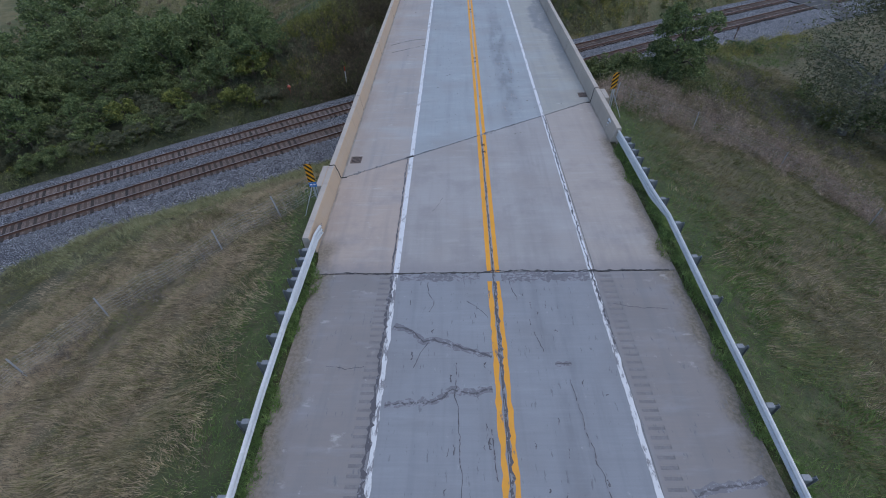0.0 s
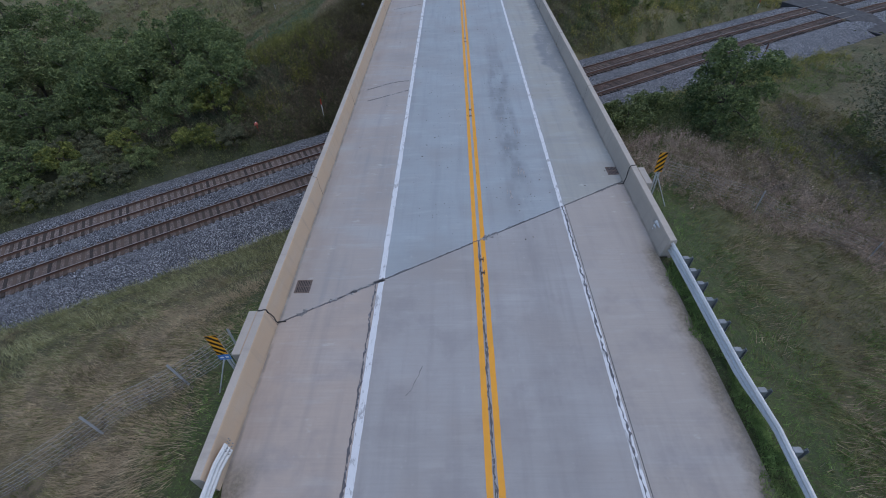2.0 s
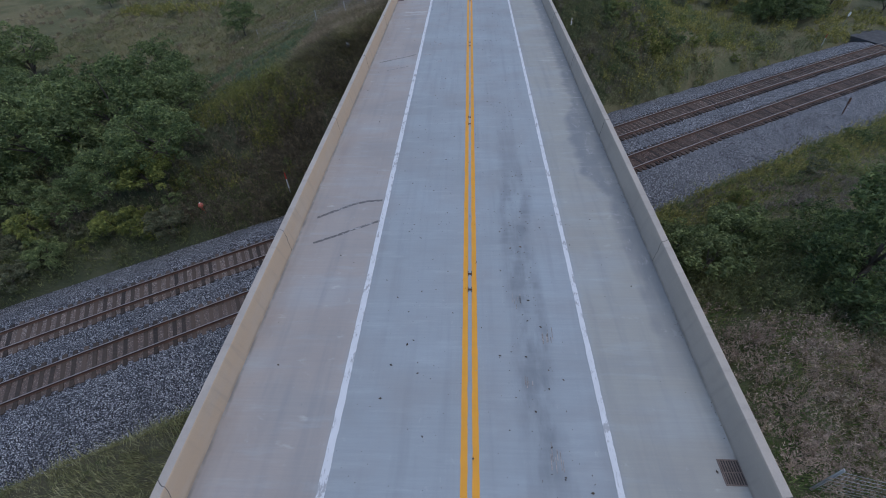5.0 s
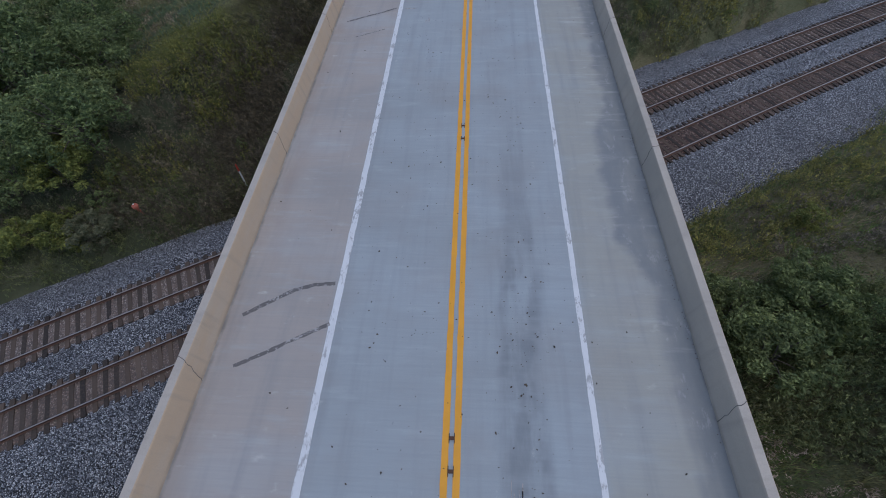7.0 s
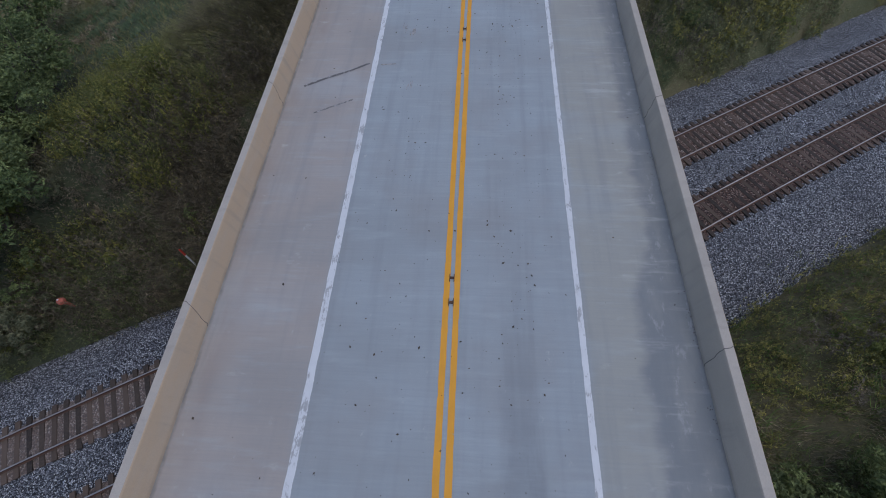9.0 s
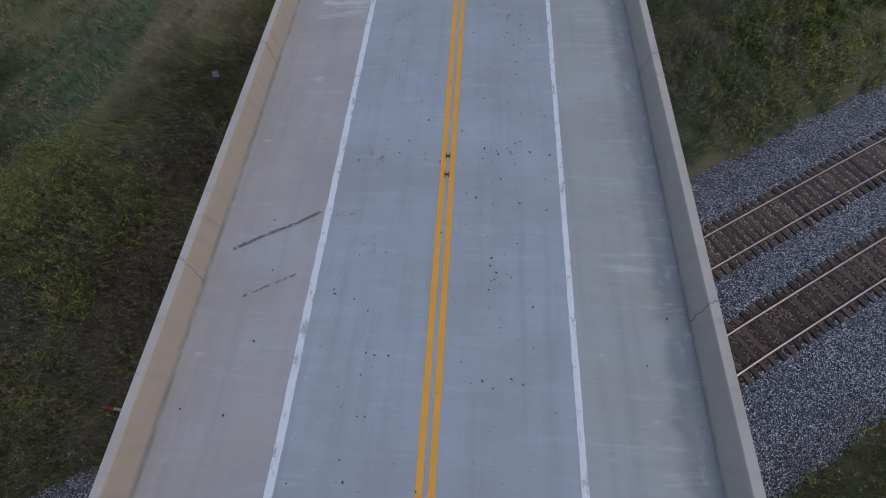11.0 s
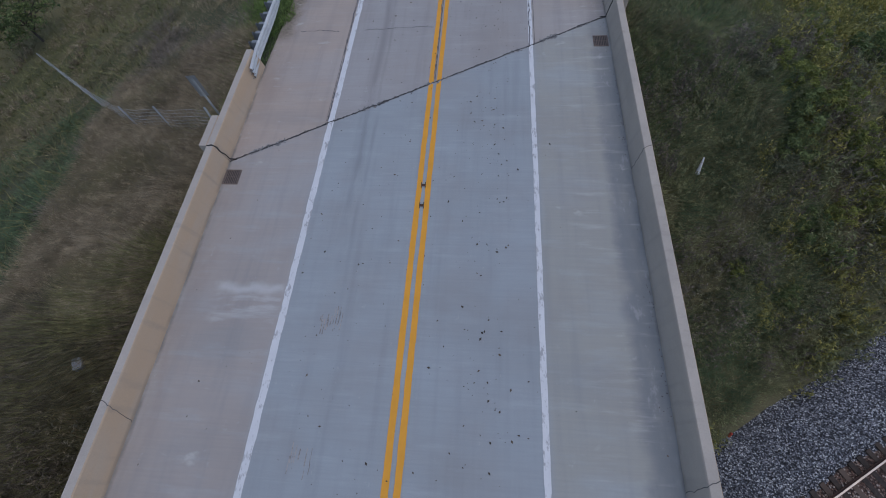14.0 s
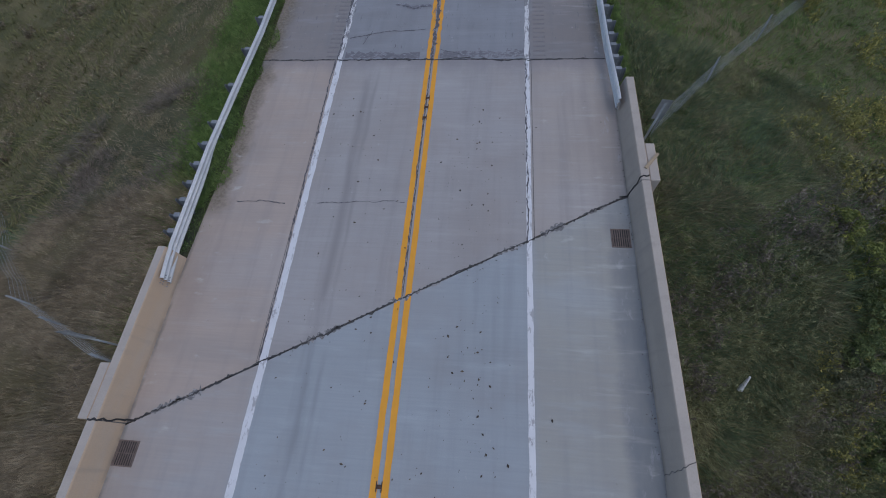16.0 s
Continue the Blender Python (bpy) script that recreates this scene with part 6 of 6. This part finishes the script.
weeds(16000, (9, 46), (36, 64), lambda x, y, q: off_tracks(x, y) & ((far_track(x) - y) * 0.86 < 14), 0.9, GOLD_PALE, "goldenrod", "yellow-green goldenrod along the ballast edge", 37, 14, 0.06)
weeds(9000, (7.8, 40), (32, 62), lambda x, y, q: ((far_track(x) - y) * 0.86 > 8.35 + 0.5 * patchy(x, y, 0.8)) & ((far_track(x) - y) * 0.86 < 11.5), 0.7, WEED, "tall_weeds", "ragged green weeds creeping over the ballast edge", 59, 12, 0.06)
weeds(9000, (-40, -8), (16, 46), lambda x, y, q: ((far_track(x) - y) * 0.86 > 8.9 + 0.4 * patchy(x, y, 0.8)) & ((far_track(x) - y) * 0.86 < 11.0 + 3.0 * q.random(len(x))), 0.5, WEED, "tall_weeds", "dark weeds along the ballast edge", 38, 10, 0.05)
weeds(40000, (-50, -11), (20, 58), lambda x, y, q: ((y - far_track(x)) * 0.86 > 4.2) & ((y - far_track(x)) * 0.86 < 7.8), 0.75, WEED, "tall_weeds", "tall green weeds between ballast and thicket", 39, 10, 0.07)
weeds(6000, (-85, -24), (60, 122), lambda x, y, q: along_bridge(x, y) > 50, 0.7, TAWNY, "meadow", "dry meadow beyond the thicket", 40, 9, 0.12)
weeds(3000, (-66, -44), (102, 113), lambda x, y, q: np.hypot((x + 55) / 9, (y - 107.5) / 3.2) < 1 + 0.2 * patchy(x, y, 0.7), 0.9, GOLD_PALE, "goldenrod", "patch of flowering goldenrod in the meadow", 54, 9, 0.15)
weeds(5000, (15, 32), (28, 48), lambda x, y, q: off_tracks(x, y) & (patchy(x, y, 0.3) > -0.4) & (np.hypot(x - 15.6, y - 34.4) > 2.5), 0.7, FADED, "dead_weeds", "brown dying weeds low on the slope", 55, 12, 0.07)
weeds(6000, (-30, -9), (3, 24), lambda x, y, q: np.abs(y - np.interp(x, [-29.8, -20.8, -12.6, -8], [3.5, 9.8, 14.8, 17])) < 0.8 + 0.9 * q.random(len(x)), 0.42, FADED, "dead_weeds", "greyish dead weeds along the wire fence", 56, 10, 0.05)


# ---- fences ----
def fence(places, label):
    """Woven wire on steel posts."""
    t = thing("wire_fence", label, "fence", "wire fences")
    at = [Vector((x, y, float(ground(x, y)))) for x, y in places]
    for p in at:
        bm = bmesh.new()
        box(bm, -0.036, 0.036, -0.006, 0.006, -0.4, 1.3)
        box(bm, -0.006, 0.006, 0.006, 0.05, -0.4, 1.25)
        o = part("post", bm, PALE_STEEL, t, "pale steel fence post")
        o.matrix_basis = Matrix.Translation(p) @ pose(0, 0, 0, ((p.x * 13) % 8) - 4, ((p.y * 17) % 8) - 4, (p.x * 31) % 90)
    for a, b in zip(at, at[1:]):
        bm = bmesh.new()
        k = max(2, int((b - a).length / 0.3))
        def spot(i):
            p = a.lerp(b, i / k)
            p.z = float(ground(p.x, p.y))
            return p
        rows = [0.08, 0.2, 0.34, 0.5, 0.66, 0.84, 1.02, 1.18]
        for h in rows:
            for i in range(0, k, 3):
                j = min(k, i + 3)
                rod(bm, spot(i) + Vector((0, 0, h)), spot(j) + Vector((0, 0, h)), 0.0055, 0.0055, 3)
        for i in range(k + 1):
            rod(bm, spot(i) + Vector((0, 0, 0.08)), spot(i) + Vector((0, 0, 1.18)), 0.003, 0.003, 3)
        part("wire_mesh", bm, PALE_STEEL, t)
    return t


fence([(-8.2, 16.9), (-9.8, 16.0), (-12.6, 14.8), (-17.7, 12.2), (-20.8, 9.8), (-25.4, 6.6), (-29.8, 3.5)], "sagging woven wire fence on steel posts in dry grass")
fence([(8.5, 26.1), (13.8, 25.8), (19.4, 24.3), (23.0, 20.1), (24.5, 14.5), (27.1, 9.5)], "woven wire fence on steel posts down the slope")
fence([(-7.9, 71.8), (-11.0, 73.0), (-13.5, 73.9), (-17.9, 76.8), (-29.3, 85.2)], "woven wire fence on steel posts beyond the bridge")
fence([(7.8, 80.5), (10.6, 83.9), (14.3, 88.3), (19.1, 93.4), (28.5, 108.4)], "woven wire fence on steel posts beyond the bridge")


# ---- railway furniture and litter ----
def banded_post(x, y, height, label, tilt=0.0, turn=0.0, radius=0.05, share=0.68):
    t = thing("marker_post", label, "marker post", "marker posts", pose(x, y, float(ground(x, y)) - 0.05, tilt, 0, turn))
    bm = bmesh.new()
    rod(bm, (0, 0, -0.3), (0, 0, height * share), radius, radius, 10)
    part("shaft", bm, SIGN_WHITE, t)
    bm = bmesh.new()
    rod(bm, (0, 0, height * share), (0, 0, height * 0.96), radius * 1.1, radius * 1.1, 10)
    rod(bm, (0, 0, height * 0.96), (0, 0, height), radius * 1.1, radius * 0.6, 10)
    part("cap", bm, RED, t, "red plastic cap")


banded_post(-14.1, 49.4, 2.0, "white marker post with a red top beside the ballast", 2, 80, 0.05, 0.72)
banded_post(12.5, 63.1, 1.1, "leaning white post with a red top beside the ballast", 14, 200)
banded_post(45.71, 83.48, 1.5, "white marker post with a red top near the crossing", 0, 0)


def stub_marker(x, y):
    t = thing("marker_post", "short orange utility marker with a pale cap in the weeds", "marker post", "marker posts", pose(x, y, float(ground(x, y)) - 0.02, 6, 4, 0))
    bm = bmesh.new()
    rod(bm, (0, 0, -0.3), (0, 0, 0.85), 0.09, 0.09, 10)
    part("shaft", bm, ORANGE, t)
    bm = bmesh.new()
    rod(bm, (0, 0, 0.85), (0, 0, 1.0), 0.2, 0.17, 12)
    rod(bm, (0, 0, 1.0), (0, 0, 1.12), 0.17, 0.05, 12)
    part("dome", bm, ORANGE, t)
    bm = bmesh.new()
    rod(bm, (0, 0, 1.12), (0, 0, 1.16), 0.05, 0.03, 8)
    part("cap", bm, SIGN_WHITE, t, "pale cap")


stub_marker(-20.0, 46.95)


def leaning_stake(x, y):
    bm = bmesh.new()
    g = float(rail_level(x)) - 0.75
    rod(bm, (x, y, g - 0.3), (x + 0.35, y + 0.5, g + 1.5), 0.05, 0.05, 8)
    rod(bm, (x + 0.28, y + 0.4, g + 1.2), (x + 0.42, y + 0.6, g + 1.75), 0.09, 0.09, 8)
    tagged(link_bm("stake", bm, RUST), "dark leaning metal stake in the ballast", "stake")


leaning_stake(36.6, 63.9)


def round_sign(x, y):
    g = float(ground(x, y))
    t = thing("road_sign", "round pale sign on a post by the level crossing", "road sign", "", pose(x, y, g, 0, 0, 25))
    bm = bmesh.new()
    rod(bm, (0, 0, -0.3), (0, 0, 1.75), 0.035, 0.035, 8)
    part("post", bm, DULL_STEEL, t)
    bm = bmesh.new()
    rod(bm, (0, -0.05, 1.6), (0, -0.06, 1.6), 0.3, 0.3, 24)
    part("disc", bm, SIGN_WHITE, t)


round_sign(52.52, 90.65)

# the level crossing and its lane
lane = []
for u in np.linspace(-26, 34, 31):
    x, y = 55.0 - 0.42 * u, float(far_track(55.0)) + 0.9 * u
    lane.append((x, y, float(rail_level(x)) + (0.045 if -8 < u < 5 else -0.55)))
bm = sweep(bmesh.new(), lane, [(-2.6, -1.6), (2.6, -1.6), (2.6, 0.0), (-2.6, 0.0)])
bmesh.ops.recalc_face_normals(bm, faces=bm.faces[:])
tagged(link_bm("crossing_lane", bm, ASPHALT), "dark asphalt lane over the level crossing", "road", kind="structure")

bm = bmesh.new()
bmesh.ops.create_icosphere(bm, subdivisions=2, radius=0.35)
for v in bm.verts:
    v.co *= 0.8 + 0.35 * noise.noise(v.co * 3)
    v.co.z *= 0.6
ob = link_bm("rubbish_bag", bm, BLACK_PLASTIC)
ob.matrix_basis = pose(-16.2, 33.3, float(ground(-16.2, 33.3)) + 0.12)
tagged(ob, "crumpled black plastic bag at the ballast edge", "rubbish")

bm = bmesh.new()
rod(bm, (0, 0, -0.1), (0.05, 0.3, 0.55), 0.09, 0.03, 10)
ob = link_bm("plastic_tube", bm, SIGN_WHITE)
ob.matrix_basis = pose(10.85, 72.9, float(ground(10.85, 72.9)) + 0.35)
tagged(ob, "white plastic tube lying among the weeds", "litter")

bm = bmesh.new()
box(bm, -0.14, 0.14, -0.2, 0.2, 0, 0.3)
bevelled(bm, 0.03)
ob = link_bm("concrete_stub", bm, DULL_STEEL)
ob.matrix_basis = pose(-11.2, 63.4, float(ground(-11.2, 63.4)) + 0.1, 10, 15, 30)
tagged(ob, "grey weathered stub in the grass of the bank", "post stub")

bm = bmesh.new()
box(bm, -0.35, 0.35, -0.045, 0.045, 0.0, 0.05)
ob = link_bm("wooden_stick", bevelled(bm, 0.008), WOOD)
ob.matrix_basis = pose(7.25, 78.64, 0.812, 0, 0, 52)
tagged(ob, "short pale wooden board lying on the barrier top", "board")

# ---- fallen leaves on the deck ----
q = np.random.default_rng(5)
n = 1600
pick = q.random(n)
lx = np.where(pick < 0.42, q.normal(1.9, 0.65, n), np.where(pick < 0.66, q.normal(-1.9, 0.9, n), q.uniform(-6.6, 6.6, n)))
ly = np.where(q.random(n) < 0.8, q.uniform(35, 82, n), q.uniform(21.5, 37, n))
keep = (np.abs(np.abs(lx) - 3.66) > 0.15) & ((np.abs(lx) < 3.6) | (q.random(n) < 0.35))
lx, ly = lx[keep], ly[keep]
k = len(lx)
a = q.uniform(0, 2 * math.pi, k)
L = 0.014 + 0.042 * q.random(k) ** 3.5
u = np.stack([np.cos(a), np.sin(a), q.uniform(-0.25, 0.25, k)], -1) * L[:, None]
v = np.stack([-np.sin(a), np.cos(a), q.uniform(-0.25, 0.25, k)], -1) * (L * 0.6)[:, None]
c = np.stack([lx, ly, np.full(k, 0.016)], -1)
tagged(cloud_mesh("fallen_leaves", np.stack([c - u, c + v, c + u, c - v], 1), DEAD_LEAF), "small dark fallen leaves scattered on the deck", "leaves", kind="stuff")
